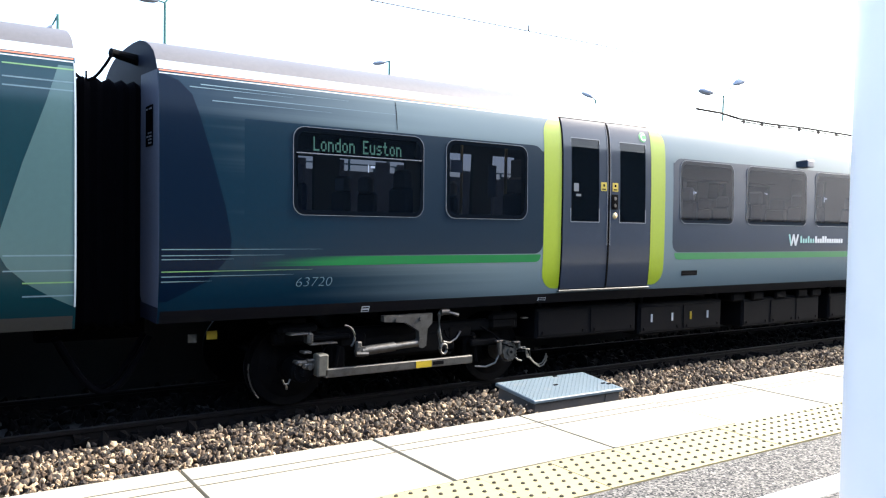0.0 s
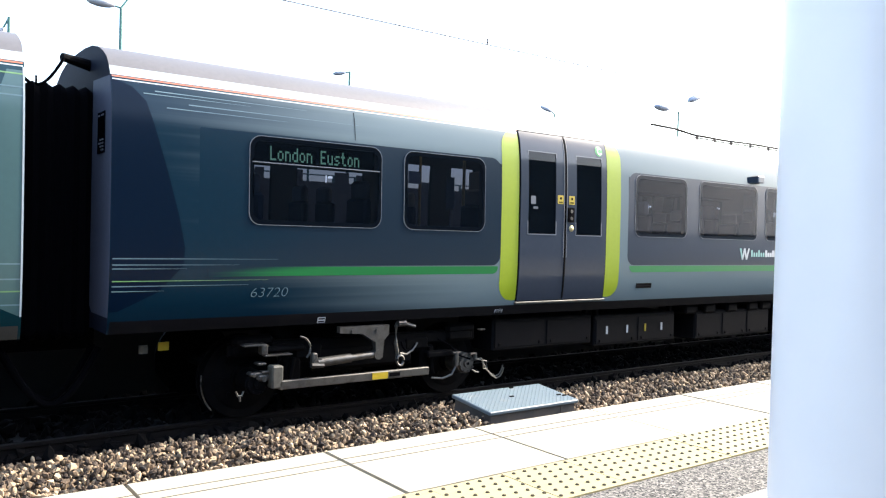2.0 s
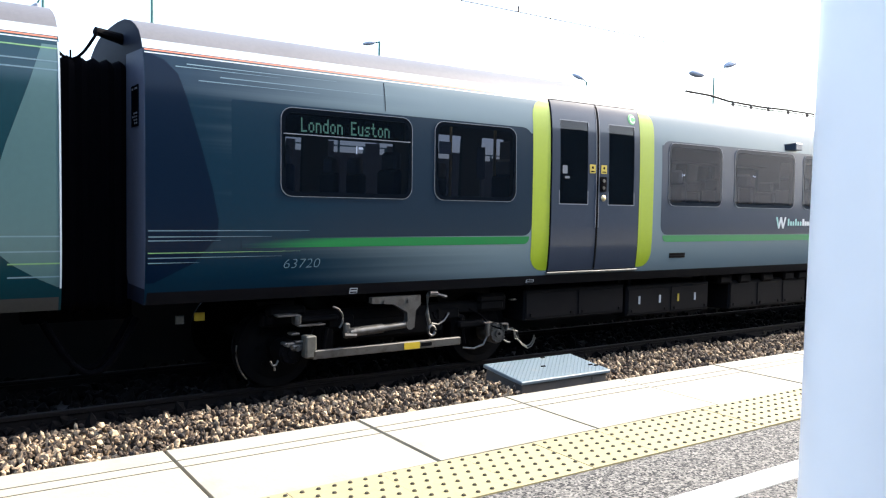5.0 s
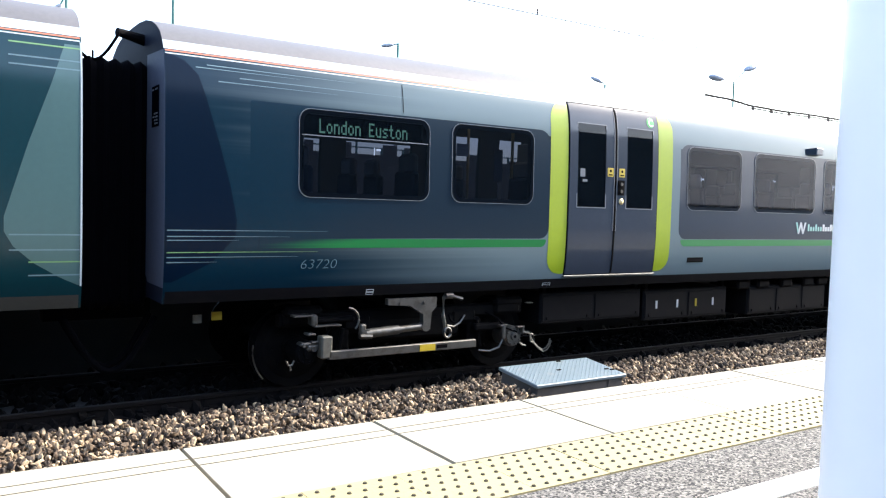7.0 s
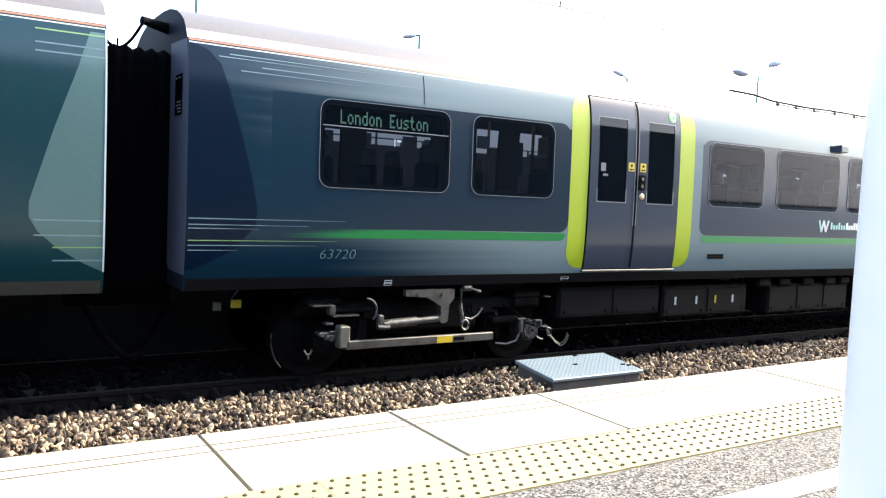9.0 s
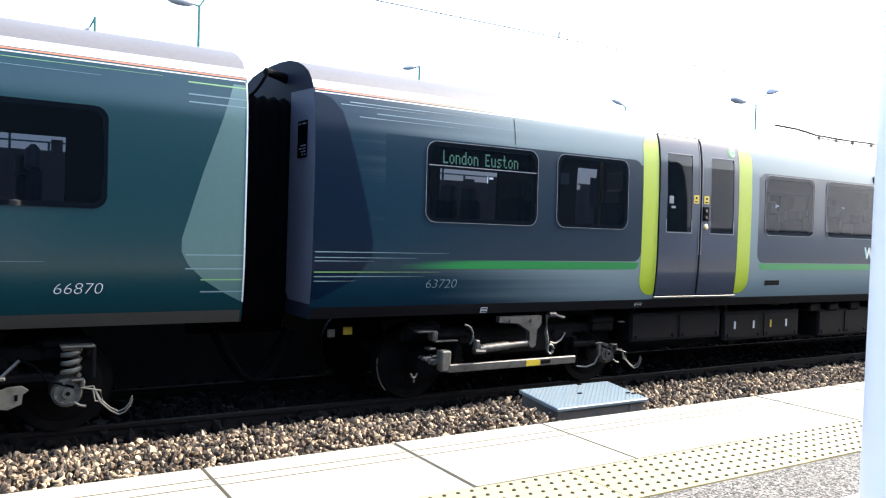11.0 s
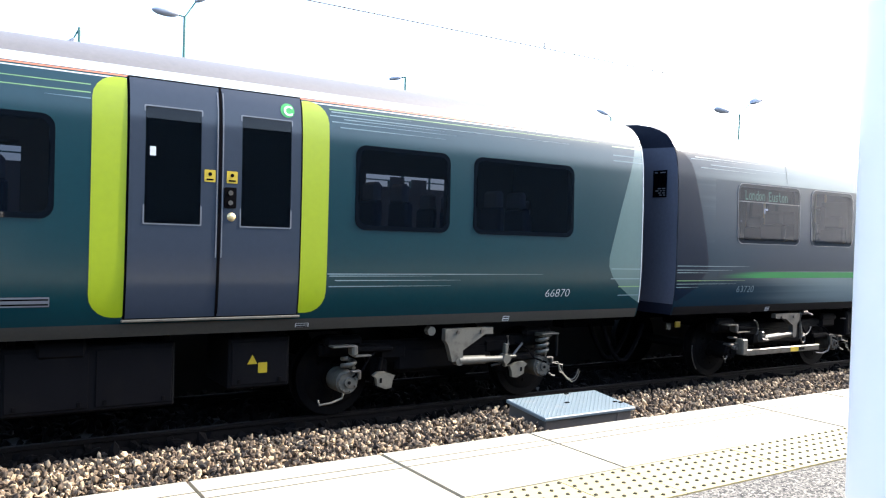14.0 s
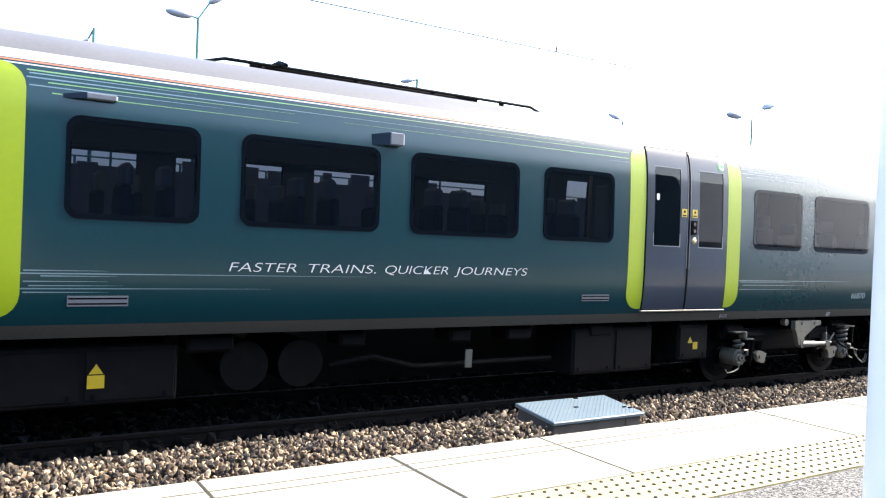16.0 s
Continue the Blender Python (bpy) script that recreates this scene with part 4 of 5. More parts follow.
    seats(car, [(x, 1 if k % 2 else -1) for k, x in enumerate(np.arange(-2.9, 0.4, 0.82))], (YC - 0.95, YC + 0.55))
    fittings(car, [-5.4, -3.5, -12.4], np.arange(-11.3, -6.0, 1.64), (-11.9, -5.9))
    WHEELS.extend(bogie(car, -1.70, 2.62, False))
    # the far bogie is plain: only its wheels and frame come near the view
    b = part("bogie", box(-17.6, -14.6, YC - 1.05, YC + 1.05, -0.25, -0.05, 0.03), "dark_steel", car)
    for x in (-17.4, -14.8):
        w = rod((x, YC - 0.82, -0.45), (x, YC + 0.82, -0.45), 0.42, seg=32)
        WHEELS.append(part("wheelset", w, "dark_steel", b, at=(x, YC, -0.45)))
    MOVING.append(car)
    return car


def front_carriage():
    """Driving carriage whose paint fades from teal to silver, with a dark grey window band."""
    x0, x1 = 1.73, 21.7
    car = root("railway_carriage", ((x0 + x1) / 2, YC, RAIL), "teal-to-silver electric train carriage with green stripe", "train carriage", "carriages of the train")
    wins = [(2.985, 4.475), (4.77, 5.92), (8.64, 9.81), (10.115, 11.66), (11.905, 13.35), (13.7, 14.8)]
    doors = [(6.485, 8.035), (15.4, 16.95)]
    holes = [(a + 0.04, b - 0.04, 1.175, 1.955) for a, b in wins]
    for a, b in doors:
        m = (a + b) / 2
        holes += [(a + 0.13, m - 0.172, 1.13, 2.15), (m + 0.202, b - 0.10, 1.13, 2.15)]
    shell(car, x0, x1, holes, "fade")
    k = part("window_band", window_band(2.5, 6.185, 0.735, 2.02, [h for h in holes if h[1] < 6.3], (0.13, 0.16, 0.02, 0.02)), "band_fade", car, "dark grey band round the windows")
    k = part("window_band", window_band(8.50, 15.05, 0.735, 2.02, [h for h in holes if 8.4 < h[0] and h[1] < 15.1], (0.13, 0.16, 0.16, 0.13)), "band", car, "dark grey band round the windows")
    for a, b in wins:
        window(car, a, b, seal=True)
    for a, b in doors:
        doorway(car, a, b, True)
    part("green_stripe", patch(2.6, 6.15, 0.635, 0.725, (0.08, 0.01, 0.01, 0.01), 0.0016), "green_fade", car, "bright green stripe")
    part("green_stripe", patch(8.55, 15.0, 0.635, 0.725, (0.01, 0.01, 0.01, 0.08), 0.0016), "green", car, "bright green stripe")
    swoosh("livery_swoosh", car, "navy", [(0.33, 1.735, 1.80), (0.5, 1.735, 2.15), (0.74, 1.735, 2.37), (0.9, 1.735, 2.38), (1.2, 1.735, 2.32), (1.6, 1.735, 2.21), (2.0, 1.735, 2.09), (2.2, 1.735, 2.02), (2.32, 1.735, 1.90), (2.37, 1.735, 1.76)])
    for a, b, z, m in ((1.75, 3.3, 0.80, "streak"), (1.75, 2.9, 0.745, "streak"), (1.75, 2.4, 0.71, "streak"), (1.75, 3.2, 0.60, "streak_green"), (1.75, 3.0, 0.555, "streak"),
                       (1.75, 2.2, 0.51, "streak"), (2.1, 3.6, 2.30, "streak"), (2.0, 3.0, 2.27, "streak"), (2.4, 4.2, 2.21, "streak"), (2.2, 3.4, 2.16, "streak")):
        part("livery_streak", taper(a, b, z, 0.010, 0.002), m, car)
    letters("running_number", "63720", 3.03, 0.43, 0.135, "streak", car, width=0.385, slant=0.18, bold=-0.0035)
    # destination display in the upper part of the first window
    part("display_bar", patch(3.01, 4.45, 1.735, 1.745, 0.003, 0.012), "seal", car)
    box_ = part("destination_display", box(3.05, 4.42, 7.20, 7.26, 1.75, 1.95), "frit", car, "black destination display with pale green letters")
    dot_words(box_, "London Euston", 3.215, 4.225, 1.772, 1.912)
    # operator's mark, as plain shapes
    for k in range(4):
        w = bmesh.new()
        hi, lo = 11.19 + (0.0, 0.115, 0.115, 0.235)[k], 11.19 + (0.06, 0.06, 0.175, 0.175)[k]
        f = [near(x, z, 0.006) for x, z in ((hi, 1.0), (hi + 0.045, 1.0), (lo + 0.04, 0.82), (lo, 0.82))]
        w.faces.new([w.verts.new(v) for v in f])
        part("operator_mark", w, "mint" if k == 0 else "white", car)
    for k in range(18):
        bold = 0.058 if k > 5 else 0.046
        part("operator_bar", patch(11.51 + 0.068 * k, 11.51 + 0.068 * k + bold, 0.865, 0.975 if k in (0, 3, 6, 9, 10) else 0.935, 0.012, 0.006, edge=False), "white" if k > 5 else "mint", car)
    camera_pod(car, 11.56, 11.74, 2.06, 2.17, 0.09)
    data_plate(car, 8.72, 9.05, 0.41, 0.48, "gear")
    data_plate(car, 3.78, 3.87, 0.14, 0.20)
    data_plate(car, 6.17, 6.29, 0.16, 0.20)
    part("panel_joint", patch(4.145, 4.153, 2.05, 2.345, 0.002, 0.003, edge=False), "rubber", car)
    for a, b, z0, z1 in ((6.66, 6.74, 1.50, 1.60), (6.70, 6.78, 1.44, 1.47)):
        part("window_sticker", patch(a, b, z0, z1, 0.006, 0.0075, edge=False), "seal", car)
    part("interior_poster", box(4.98, 5.14, 7.36, 7.37, 1.66, 1.80), "white", car)
    part("interior_poster", box(5.62, 5.74, 7.5, 7.51, 1.40, 1.78), "lining", car)
    # roof cables
    run = [(10.2, 2.96), (10.8, 2.95), (11.3, 2.90), (12.2, 2.885), (13.0, 2.90), (15.5, 2.88)]
    part("roof_cable", pipe([(x, YC - 0.38, z) for x, z in run], 0.019, 6), "dark_steel", car, "thin dark roof cable")
    part("roof_cable", pipe([(x, YC - 0.41, z - 0.045) for x, z in run[2:]], 0.012, 6), "dark_steel", car, "thin dark roof cable")
    for x in (11.4, 11.9, 12.4, 13.0, 13.6, 14.2):
        part("roof_fitting", box(x - 0.010, x + 0.010, YC - 0.42, YC - 0.37, 2.79, 2.90, 0.004), "wire", car)
    # corner of the end wall: notice plate and lamp bracket
    n = part("end_notice", box(1.712, 1.722, 7.34, 7.58, 1.73, 2.10), "frit", car, "black notice plate with small pale marks")
    for y, w, z in ((7.36, 0.09, 2.062), (7.50, 0.05, 2.062), (7.36, 0.05, 1.842), (7.43, 0.06, 1.842), (7.36, 0.04, 1.812), (7.42, 0.03, 1.812), (7.48, 0.05, 1.812),
                    (7.36, 0.05, 1.782), (7.44, 0.04, 1.782), (7.36, 0.03, 1.752), (7.42, 0.04, 1.752)):
        part("print_bar", box(1.709, 1.712, y, y + w, z, z + 0.014), "seal", n)
    part("cable_horn", rod((1.74, 8.02, 2.60), (1.47, 7.92, 2.63), 0.055, 0.04, seg=10), "dark_steel", car)
    # underframe
    for a, b, z0, z1 in ((6.35, 8.15, -0.36, 0.05), (8.2, 10.0, -0.42, 0.02), (10.5, 12.6, -0.45, 0.0), (12.9, 14.5, -0.45, 0.0)):
        equipment_case(car, a, b, z0, z1, 7.43)
    for x, m in ((8.45, "white"), (8.88, "white"), (9.28, "yellow"), (9.66, "white")):
        part("case_label", box(x - 0.017, x + 0.017, 7.410, 7.418, -0.25, -0.14), m, car)
    for a in (10.2, 10.7, 11.3, 11.9, 12.3):
        part("pipe_bracket", box(a, a + 0.3, 7.38, 7.7, -0.04, 0.11, 0.03), "gear", car)
    part("coupler_label", box(2.30, 2.40, 7.6, 7.62, -0.10, -0.02), "yellow", car)
    part("coupler_label", box(2.12, 2.20, 7.6, 7.62, -0.12, -0.04), "pale_steel", car)
    seats(car, [(x, 1 if k % 2 else -1) for k, x in enumerate(np.arange(2.6, 6.2, 0.82))], (YC - 0.95, YC + 0.55))
    seats(car, [(x, 1 if k % 2 else -1) for k, x in enumerate(np.arange(8.7, 14.6, 0.82))], (YC - 0.95, YC + 0.55))
    window_flecks(car, [(3.98, 1.66, 0.05), (9.25, 1.58, 0.03), (10.95, 1.62, 0.04), (12.6, 1.60, 0.05)])
    fittings(car, [6.3, 8.25], np.arange(9.1, 14.4, 1.64), (8.7, 14.6))
    WHEELS.extend(bogie(car, 4.525, 2.66, True))
    b = part("bogie", box(17.4, 20.4, YC - 1.05, YC + 1.05, -0.25, -0.05, 0.03), "dark_steel", car)
    for x in (17.6, 20.2):
        w = rod((x, YC - 0.82, -0.45), (x, YC + 0.82, -0.45), 0.42, seg=32)
        WHEELS.append(part("wheelset", w, "dark_steel", b, at=(x, YC, -0.45)))
    MOVING.append(car)
    return car


def window_band(x0, x1, z0, z1, holes, radii):
    """A painted band with openings: the rounded panel cut into columns between the windows."""
    bm = bmesh.new()
    pts = outline(x0, x1, z0, z1, radii)
    xs = sorted({x0, x1, *[p[0] for p in pts], *[h[k] for h in holes for k in (0, 1) if x0 < h[k] < x1]})

    def span(x):
        zz = []
        for (xa, za), (xb, zb) in zip(pts, pts[1:] + pts[:1]):
            if abs(xb - xa) < 1e-9:
                if abs(x - xa) < 1e-6:
                    zz += [za, zb]
            elif min(xa, xb) - 2e-5 <= x <= max(xa, xb) + 2e-5:
                zz.append(za + (zb - za) * (x - xa) / (xb - xa))
        return min(zz), max(zz)
    inner = [0.9, 1.175, 1.5, 1.7, 1.85, 1.955]
    for xa, xb in zip(xs, xs[1:]):
        (la, ha), (lb, hb) = span(xa), span(xb)
        zl = [None, *inner, None]
        for k in range(len(zl) - 1):
            q = [zl[k] if zl[k] is not None else la, zl[k] if zl[k] is not None else lb,
                 zl[k + 1] if zl[k + 1] is not None else hb, zl[k + 1] if zl[k + 1] is not None else ha]
            xm, zm = (xa + xb) / 2, sum(q) / 4
            if any(h[0] < xm < h[1] and h[2] < zm < h[3] for h in holes):
                continue
            bm.faces.new([bm.verts.new(near(x, z, 0.0008)) for x, z in ((xa, q[0]), (xb, q[1]), (xb, q[2]), (xa, q[3]))])
    bmesh.ops.remove_doubles(bm, verts=bm.verts, dist=1e-5)
    return bm


def gangway():
    """Black ribbed bellows between the carriages, with the jumper cable over them."""
    g = root("gangway_bellows", (1.395, YC, RAIL), "black ribbed rubber gangway bellows between two carriages", "gangway")
    n = 6
    for k in range(n):
        xa, xb = 1.06 + 0.67 * k / n, 1.06 + 0.67 * (k + 1) / n
        bm = bmesh.new()
        rings = []
        for x, d in ((xa, 0.03), ((xa + xb) / 2, 0.0), (xb, 0.03)):
            pts = outline(YC - 0.72 + d, YC + 0.72 - d, 0.0 + d, 2.38 - d, 0.12)
            rings.append([bm.verts.new((x, y, z)) for y, z in pts])
        for a, b in zip(rings, rings[1:]):
            for i in range(len(a)):
                j = (i + 1) % len(a)
                bm.faces.new((a[i], a[j], b[j], b[i]))
        part("bellows_fold", bm, "rubber", g)
    part("jumper_cable", pipe([(1.04 + 0.44 * t, 7.88, 2.55 - 0.24 * math.sin(math.pi * t) + 0.06 * t) for t in np.linspace(0, 1, 14)], 0.016, 6), "rubber", g, "black cable sagging over the gap")
    part("cable_hanger", rod((1.25, 7.86, 2.42), (1.25, 7.86, 2.34), 0.01, seg=6), "rubber", g)
    low = bmesh.new()
    for k in range(2):
        pipe([(1.0 + 0.8 * t, 7.75 + 0.25 * k, -0.05 - 0.5 * math.sin(math.pi * t)) for t in np.linspace(0, 1, 14)], 0.03, 8, low)
    part("brake_hose", low, "rubber", g)
    part("drawbar", box(0.9, 1.9, YC - 0.12, YC + 0.12, -0.15, 0.05), "dark_steel", g)
    MOVING.append(g)


rear_carriage()
front_carriage()
gangway()

# ---------------------------------------------------------------- ground, track, ballast
gm = bmesh.new()
for a, b in (((-400, -400), (600, 600)),):
    gm.faces.new([gm.verts.new((x, y, -1.10)) for x, y in ((a[0], a[1]), (b[0], a[1]), (b[0], b[1]), (a[0], b[1]))])
tagged(part("ground", gm, "earth"), "stone-dust ground under the tracks, darkened for the train's shade", "ground", kind="structure")


def bed_height(x, y):
    """Top of the ballast: a shoulder beside the carriages' track, lower between the tracks."""
    base = np.interp(y, [3.3, 5.9, 6.2, 6.9, 7.3, 7.6, 9.8, 10.6], [-1.03, -1.03, -1.00, -0.96, -0.98, -1.02, -1.02, -1.08])
    base = base + 0.15 * math.exp(-((x - 5.05) / 0.5) ** 2 - ((y - 6.4) / 0.5) ** 2) + 0.05 * math.exp(-((x - 7.0) / 0.5) ** 2 - ((y - 6.4) / 0.5) ** 2)
    return base + 0.035 * noise.noise(Vector((x * 0.9, y * 1.3, 0.3))) + 0.02 * noise.noise(Vector((x * 2.7, y * 2.7, 4.0)))


STONES = []
for k in range(3):
    bm = bmesh.new()
    bmesh.ops.create_icosphere(bm, subdivisions=1, radius=1.0)
    for v in bm.verts:
        v.co *= 0.5 + 0.75 * random.random()
    bm.verts.ensure_lookup_table()
    STONES.append(([v.co.copy() for v in bm.verts], [[v.index for v in f.verts] for f in bm.faces]))
    bm.free()


def ballast(name, x0, x1, y0, y1, step, label, mat="ballast"):
    verts, faces = [], []
    nx, ny = int((x1 - x0) / step), int((y1 - y0) / step)
    for layer in range(2):
        for i in range(nx):
            for j in range(ny):
                x = x0 + (i + random.random() * 1.2) * step
                y = y0 + (j + random.random() * 1.2) * step
                if 5.26 < x < 6.63 and 6.16 < y < 6.85:
                    continue
                r = step * random.uniform(0.36, 0.80)
                q = Euler((random.uniform(0, 6.3), random.uniform(0, 6.3), random.uniform(0, 6.3))).to_matrix()
                c = Vector((x, y, bed_height(x, y) + (layer - 0.6) * 0.034 + random.uniform(-0.036, 0.036)))
                vs, fs = random.choice(STONES)
                o = len(verts)
                sc = Vector((r * random.uniform(0.8, 1.25), r * random.uniform(0.6, 1.0), r * random.uniform(0.55, 0.85)))
                verts.extend(c + q @ Vector((v.x * sc.x, v.y * sc.y, v.z * sc.z)) for v in vs)
                faces.extend([[o + a for a in f] for f in fs])
    me = bpy.data.meshes.new(name)
    me.from_pydata(verts, [], faces)
    me.materials.append(M[mat])
    return tagged(new(name, me), label, "ballast", kind="stuff")


isl = M["ballast"].node_tree
geo, rmp = isl.nodes.new("ShaderNodeNewGeometry"), isl.nodes.new("ShaderNodeValToRGB")
rmp.color_ramp.elements[0].color, rmp.color_ramp.elements[1].color = (0.016, 0.012, 0.010, 1), (0.50, 0.37, 0.23, 1)
e = rmp.color_ramp.elements.new(0.5)
e.color = (0.105, 0.070, 0.043, 1)
isl.links.new(geo.outputs["Random Per Island"], rmp.inputs[0])
isl.links.new(rmp.outputs[0], isl.nodes["Principled BSDF"].inputs["Base Color"])
ballast("ballast", -0.6, 16.5, 6.0, 7.52, 0.050, "loose brown and grey granite ballast stones")
ballast("ballast", -4.0, 30.0, 7.50, 9.9, 0.14, "ballast under the train, darkened for its shade", "shaded_ballast")
bm = bmesh.new()
grid = {}
for i in range(-8, 70):
    for j in range(0, 31):
        x, y = i * 0.5, 3.3 + j * 0.25
        grid[i, j] = bm.verts.new((x, y, bed_height(x, y) - 0.035))
for i in range(-8, 69):
    for j in range(0, 30):
        bm.faces.new((grid[i, j], grid[i + 1, j], grid[i + 1, j + 1], grid[i, j + 1]))
tagged(smooth(part("track_bed", bm, "earth")), "stone-dust track bed, darkened for the train's shade", "track bed", kind="structure")


def rail_profile(y):
    return [(y - 0.07, -1.02), (y + 0.07, -1.02), (y + 0.07, -1.0), (y + 0.012, -0.985), (y + 0.012, -0.915), (y + 0.036, -0.905), (y + 0.036, -0.875),
            (y + 0.03, RAIL), (y - 0.03, RAIL), (y - 0.036, -0.875), (y - 0.036, -0.905), (y - 0.012, -0.915), (y - 0.012, -0.985), (y - 0.07, -1.0)]


for y in (YC - 0.7525, YC + 0.7525, 4.76 - 0.7525, 4.76 + 0.7525):
    bm = bmesh.new()
    a = [bm.verts.new((-150, p, z)) for p, z in rail_profile(y)]
    b = [bm.verts.new((250, p, z)) for p, z in rail_profile(y)]
    for i in range(len(a)):
        j = (i + 1) % len(a)
        bm.faces.new((a[i], a[j], b[j], b[i]))
    tagged(part("rail", bm, "rail"), "rusty steel running rail on sleepers, darkened for the train's shade", "rail", kind="structure")
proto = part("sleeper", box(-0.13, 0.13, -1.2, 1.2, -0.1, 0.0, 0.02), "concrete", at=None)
tagged(proto, "concrete sleeper bedded in ballast, darkened for the train's shade", "sleeper", "sleepers of the track")
proto.location = (-3.9, YC, -1.02)
for k in range(1, 40):
    copy_thing(proto, pose(-3.9 + 0.65 * k, YC, -1.02))


# ---------------------------------------------------------------- cable chamber beside the track
def chamber():
    c = root("cable_chamber", (5.93, 6.5, -1.02), "grey trackside cable chamber with blue-grey ribbed lid", "cable chamber")
    tilt = Matrix.Translation((5.93, 6.5, -0.715)) @ Matrix.Rotation(math.atan2(0.07, 0.65), 4, "X")

    def place(bm):
        bm.transform(tilt)
        return bm
    part("chamber_wall", place(box(-0.63, 0.63, -0.31, 0.31, -0.36, -0.04, 0.01)), "chamber", c, "dirty grey chamber wall")
    part("wall_post", place(box(0.40, 0.43, -0.318, -0.31, -0.30, -0.05)), "chamber", c)
    lid = part("lid", place(box(-0.66, 0.66, -0.335, 0.335, -0.04, 0.0, 0.008)), "lid", c, "blue-grey ribbed plastic lid")
    # raised diamond studs
    bm = bmesh.new()
    for i in range(44):
        for j in range(22):
            x, y = -0.63 + 0.0293 * i, -0.30 + 0.0286 * j
            s = 0.0095
            if (i + j) % 2:
                a = [bm.verts.new((x + dx * s, y + dy * s, 0.0005)) for dx, dy in ((1.3, 0), (0, 1), (-1.3, 0), (0, -1))]
                t = bm.verts.new((x, y, 0.007))
                for k in range(4):
                    bm.faces.new((a[k], a[(k + 1) % 4], t))
    tagged(part("lid_studs", place(bm), "lid", lid), kind="stuff")
    for x, y in ((0.18, 0.29), (0.55, -0.12), (0.60, -0.16), (-0.05, 0.02)):
        part("lifting_slot", place(box(x - 0.03, x + 0.03, y - 0.012, y + 0.012, 0.002, 0.012, 0.003)), "rubber", lid)


chamber()

# ---------------------------------------------------------------- platform
EDGE, T_FRONT, T_BACK = 3.405, 2.665, 2.262
pb = part("platform", box(-60, 160, -9, EDGE - 0.03, -1.1, -0.045), "joint")
tagged(pb, "platform base with dark joints between the slabs", "platform", kind="structure")
asph = part("platform_surface", box(-60, 160, -9, T_BACK - 0.006, -0.045, -0.004), "asphalt")
tagged(asph, "grey speckled asphalt platform surface", "platform surface", kind="structure")
tagged(part("platform_line", box(-60, 160, 1.75, 1.875, -0.004, 0.001), "line"), "worn white painted line along the platform", "painted line", kind="structure")


def coping_mesh():
    """One edge slab with two shallow grooves near its nose."""
    me = bpy.data.meshes.new("coping_slab")
    hw = 0.938 / 2 - 0.009
    prof = [(EDGE, -0.07), (EDGE, -0.012), (EDGE - 0.012, 0.0), (3.239, 0.0), (3.234, -0.006), (3.229, 0.0), (3.151, 0.0), (3.146, -0.006), (3.141, 0.0), (T_FRONT + 0.004, 0.0), (T_FRONT + 0.004, -0.07)]
    n = len(prof)
    vs = [(sx * hw, y, z) for sx in (-1, 1) for y, z in prof]
    fs = [(i, i + 1, n + i + 1, n + i) for i in range(n - 1)] + [tuple(range(n))[::-1], tuple(range(n, 2 * n))]
    me.from_pydata(vs, [], fs)
    me.materials.append(M["coping"])
    me.materials.append(M["blister"])
    for k in (3, 4, 6, 7):
        me.polygons[k].material_index = 1
    return me


def tactile_mesh():
    """One blister slab with six rows of six flat-topped blisters, every other row offset."""
    bm = bmesh.new()
    box(-0.1985, 0.1985, T_BACK + 0.002, T_FRONT - 0.002, -0.06, 0.0, bm=bm)
    for i in range(6):
        for j in range(6):
            x = -0.1667 + 0.0667 * i + (0.0167 if j % 2 else -0.0167)
            y = T_BACK + 0.035 + 0.0667 * j
            old = set(bm.faces)
            bmesh.ops.create_cone(bm, cap_ends=True, segments=8, radius1=0.0100, radius2=0.0065, depth=0.006, matrix=Matrix.Translation((x, y, 0.0032)))
            for f in set(bm.faces) - old:
                f.material_index = 1
    me = bpy.data.meshes.new("tactile_slab")
    bm.to_mesh(me)
    bm.free()
    me.materials.append(M["tactile"])
    me.materials.append(M["blister"])
    return me


coping, tactile = coping_mesh(), tactile_mesh()
for k in range(-30, 55):
    ob = new("coping_slab", coping)
    ob.parent = pb
    ob.location = (0.904 + 0.938 * (k + 0.5), 0, random.uniform(-0.002, 0.002))
    ob.rotation_euler = (0, 0, random.uniform(-0.001, 0.001))
for k in range(-60, 110):
    ob = new("tactile_slab", tactile)
    ob.parent = pb
    ob.location = (1.548 + 0.4 * (k + 0.5), 0, random.uniform(-0.0015, 0.0015))


# ---------------------------------------------------------------- what closes the place: added unseen walls behind, platform beyond the train
# unseen wall, added so carriage paint and windows mirror a dim blue
tagged(part("wall_mirrored", box(-60, 26.8, -9.3, -9.0, -1.1, 7.0), "rear_reflector"), "unseen plain blue-grey wall added for reflections, behind the platform", "wall", kind="structure")
# unseen low wall and slope, added to brighten reflections in the farther windows
tagged(part("wall_far_reflector", box(26.8, 160, -9.6, -9.3, -1.1, 1.7), "pale_reflector"), "unseen pale low wall added for reflections, further along behind the platform", "wall", kind="structure")
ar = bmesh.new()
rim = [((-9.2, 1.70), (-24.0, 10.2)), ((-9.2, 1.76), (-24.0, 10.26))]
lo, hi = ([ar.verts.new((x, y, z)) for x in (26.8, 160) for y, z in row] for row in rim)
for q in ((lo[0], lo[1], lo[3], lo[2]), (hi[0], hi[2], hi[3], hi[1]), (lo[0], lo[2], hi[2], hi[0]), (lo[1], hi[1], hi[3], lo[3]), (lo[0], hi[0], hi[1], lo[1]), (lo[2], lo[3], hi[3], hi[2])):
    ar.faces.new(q)
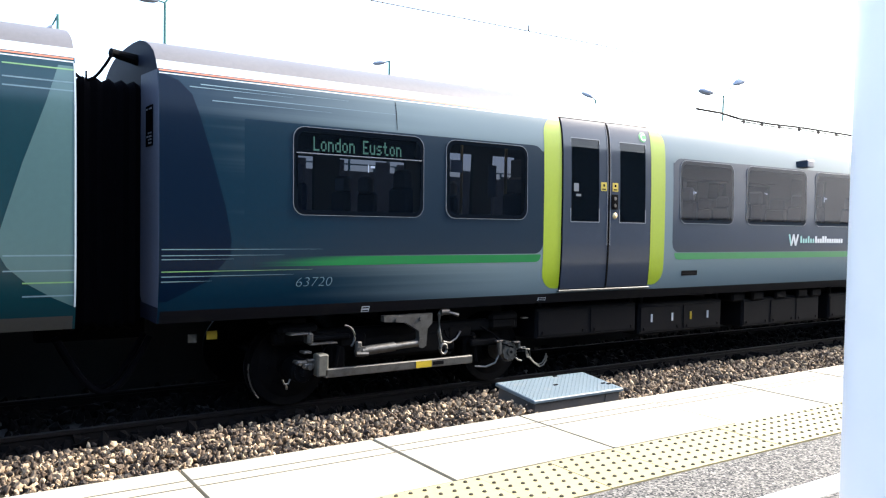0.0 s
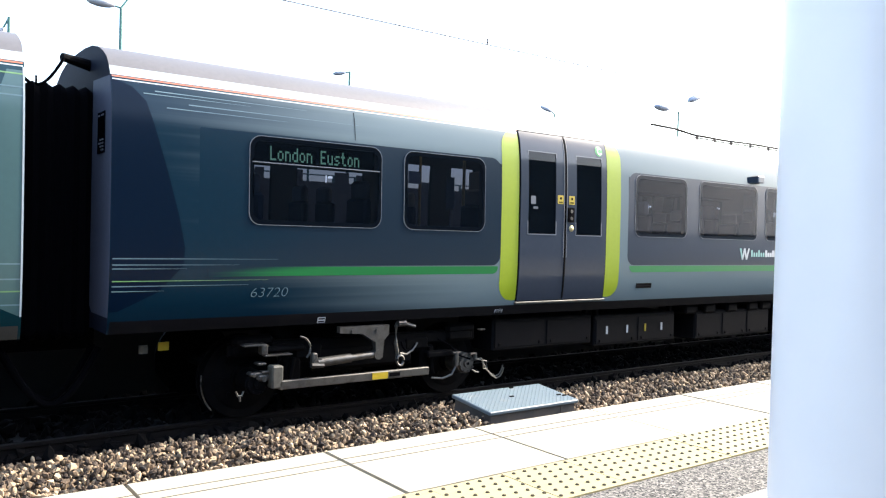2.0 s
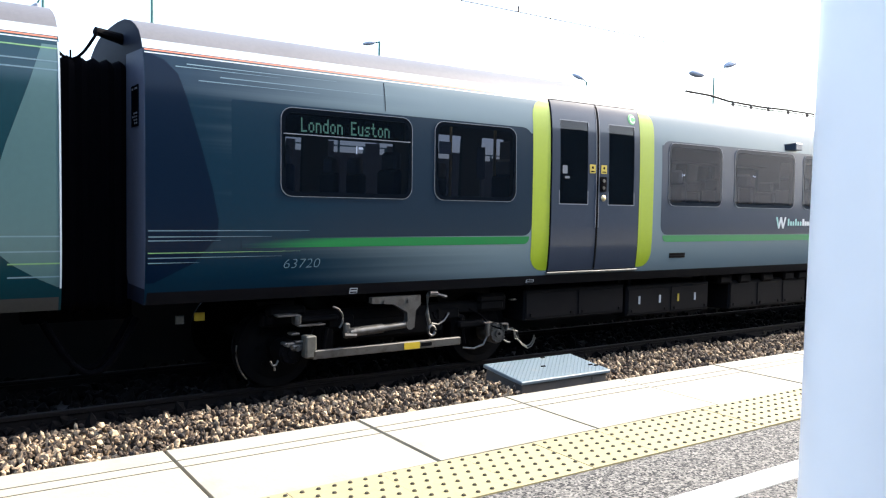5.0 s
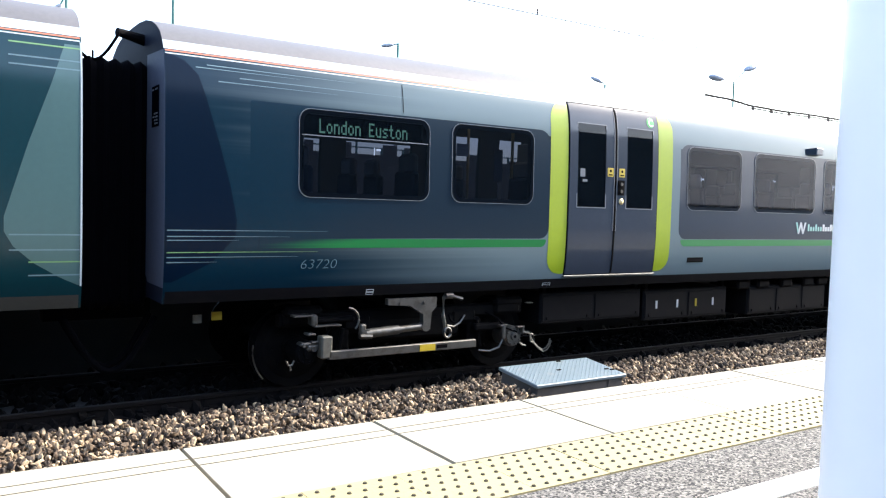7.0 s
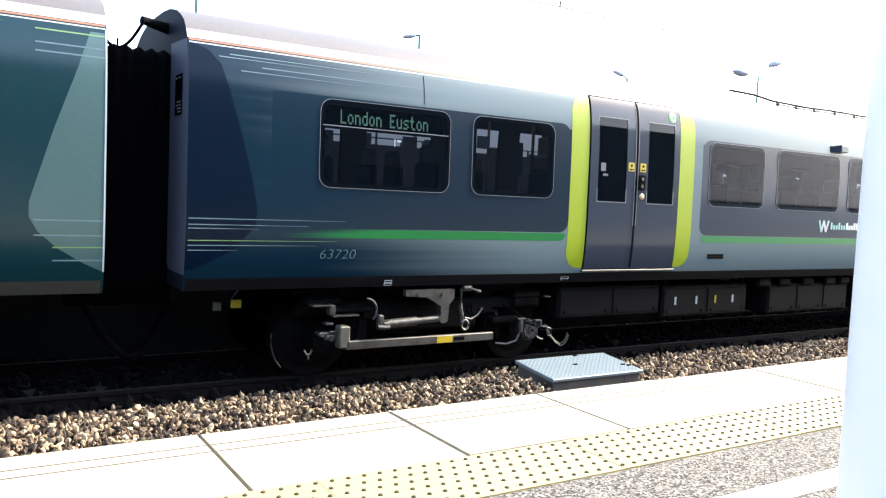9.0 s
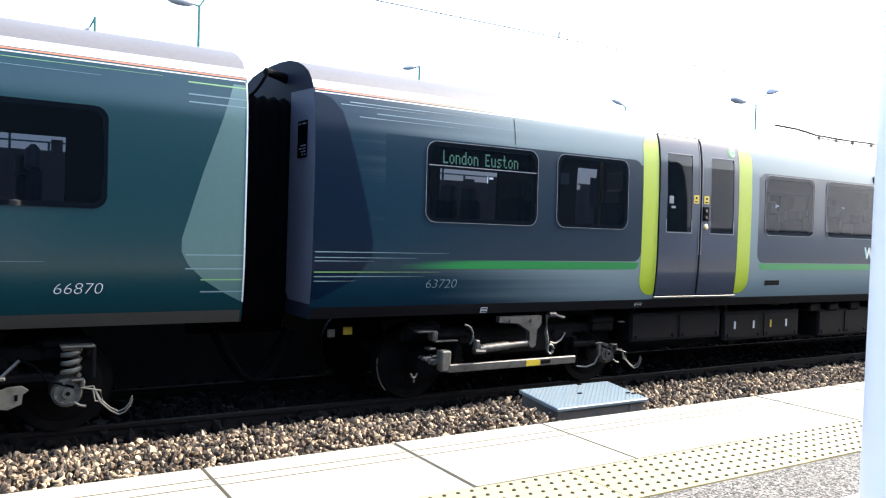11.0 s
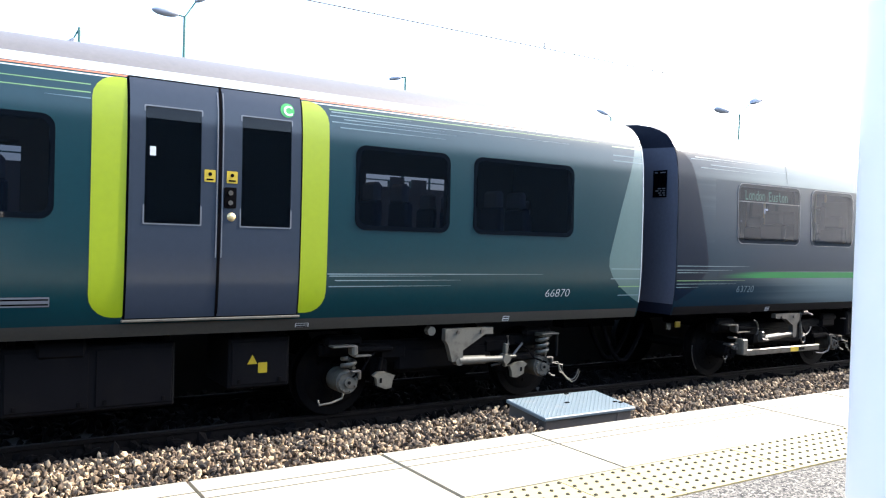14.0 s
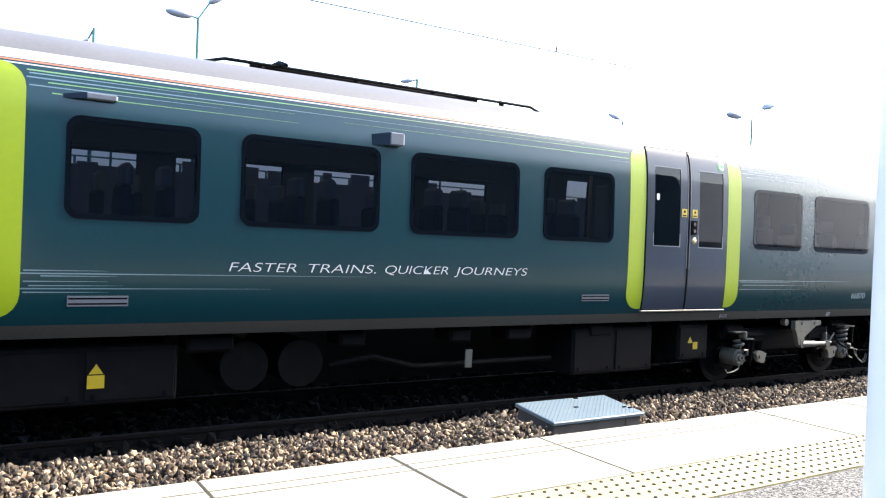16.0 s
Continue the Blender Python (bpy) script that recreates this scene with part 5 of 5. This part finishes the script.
tagged(part("reflector_slope", ar, "sloped_reflector"), "unseen pale slope added for reflections, behind the platform", "roof", kind="structure")
far = tagged(part("far_wall", box(-150, 250, 22.0, 22.3, 0.0, 2.66), "far_concrete"), "dark wall with an added railing on the platform beyond the train", "wall", kind="structure")
# added rail, posts and random panels break up the sky strip behind the windows
part("top_rail", box(-40, 80, 22.12, 22.18, 2.86, 2.90, 0.01), "lamp_post", far)
for k in range(90):
    x = -22 + 0.85 * k + random.uniform(-0.12, 0.12)
    part("railing_post", box(x - 0.03, x + 0.03, 22.10, 22.16, 2.64, 2.88 if k % 3 else 3.05, 0.008), "lamp_post", far)
    if k % 3:
        h = random.uniform(0.06, 0.42)
        part("railing_panel", box(x + 0.05, x + random.uniform(0.3, 0.7), 22.11, 22.15, 2.66, 2.66 + h, 0.01), "far_concrete", far)
# unseen; added to block daylight under the train and to carry the lamps
tagged(part("far_platform", box(-150, 250, 10.0, 32.0, -1.1, 0.0), "far_concrete"), "unseen grey concrete platform beyond the train", "platform", kind="structure")


# ---------------------------------------------------------------- post beside the camera, lamps, overhead wire
def post():
    """A chest-high white post close beside the camera."""
    x, y, r, top = 0.72, 0.33, 0.078, 1.38
    p = root("platform_post", (x, y, 0), "white painted round steel post on the platform", "post")
    smooth(part("shaft", rod((x, y, 0), (x, y, top - 0.06), r, seg=64), "pillar", p))
    dome = rod((x, y, top - 0.052), (x, y, top - 0.02), r + 0.004, r - 0.004, seg=48)
    rod((x, y, top - 0.02), (x, y, top), r - 0.004, r - 0.045, seg=48, bm=dome)
    smooth(part("cap", dome, "pillar", p, "shallow domed white cap"))
    part("cap_joint", rod((x, y, top - 0.06), (x, y, top - 0.052), r - 0.006, seg=48), "joint", p)
    part("base_collar", rod((x, y, 0), (x, y, 0.025), r + 0.05, r + 0.045, seg=48), "pillar", p)


post()


def lamp(x, y, top, arms, size=0.42):
    p = root("platform_lamp", (x, y, 0), "slim green-grey lamp post with blue-grey lanterns", "lamp post", "lamp posts beyond the train")
    smooth(part("post", rod((x, y, 0), (x, y, top), 0.075, 0.045, seg=10), "lamp_post", p))
    for dx, dy, dz in arms:
        e = Vector((x + dx, y + dy, top + dz))
        part("arm", rod((x, y, top - 0.02), e, 0.03, 0.025, seg=8), "lamp_post", p)
        d = Vector((dx, dy, dz * 0.5)).normalized()
        bm = bmesh.new()
        bmesh.ops.create_uvsphere(bm, u_segments=12, v_segments=8, radius=1.0)
        q = d.to_track_quat("X", "Z").to_matrix().to_4x4()
        bm.transform(Matrix.Translation(e + d * size * 0.8) @ q @ Matrix.Diagonal((size, size * 0.45, size * 0.3, 1)))
        smooth(part("lantern", bm, "lantern", p, "flat blue-grey lantern"))


lamp(6.25, 25, 7.72, ((-0.25, 0, 0.02), (0.35, 0, 0.55)))
lamp(3.4, 26, 7.1, ((-0.15, 0.1, -0.35),), 0.25)
lamp(14.2, 25, 6.95, ((-0.15, 0.1, -0.05),), 0.25)
lamp(24.6, 25, 6.6, ((-0.1, 0.1, 0.12),), 0.3)
lamp(33.4, 25, 7.7, ((-0.9, 0, 0.05), (0.9, 0, 0.7)), 0.55)

tagged(part("contact_wire", pipe([(-60 + 5 * k, YC, 3.78) for k in range(45)], 0.008, 5), "wire"), "thin overhead contact wire above the track", "overhead wire", kind="structure")
tagged(part("dropper_wire", rod((7.05, YC, 3.78), (7.05, YC, 3.86), 0.012, seg=6), "wire"), "short dropper clamp on the overhead wire", "overhead wire", kind="structure")


# ---------------------------------------------------------------- movement
def motions():
    # seconds, metres run
    run = [(0.0, 0.0), (8.7, 0.0), (9.0, 0.007), (9.25, 0.044), (9.5, 0.112), (10.0, 0.342), (10.5, 0.70), (11.0, 1.189), (11.5, 1.772), (12.0, 2.48), (12.5, 3.315), (13.0, 4.275),
           (13.5, 5.36), (14.0, 6.58), (14.5, 7.905), (15.0, 9.398), (15.5, 10.998), (16.0, 12.741)]
    for ob in MOVING:
        o = ORIGIN[ob.name]
        walk(ob, [(t, pose(o.x + s, o.y, o.z)) for t, s in run])
    ts, ss = [r[0] for r in run], [r[1] for r in run]
    for w in WHEELS:
        o = Vector(w.location)
        rows = [(0.0, pose(*o))]
        for k in range(88, 161, 2):
            t = k / 10
            rows.append((t, pose(o.x, o.y, o.z, 0, math.degrees(float(np.interp(t, ts, ss)) / 0.42), 0)))
        walk(w, rows)


motions()
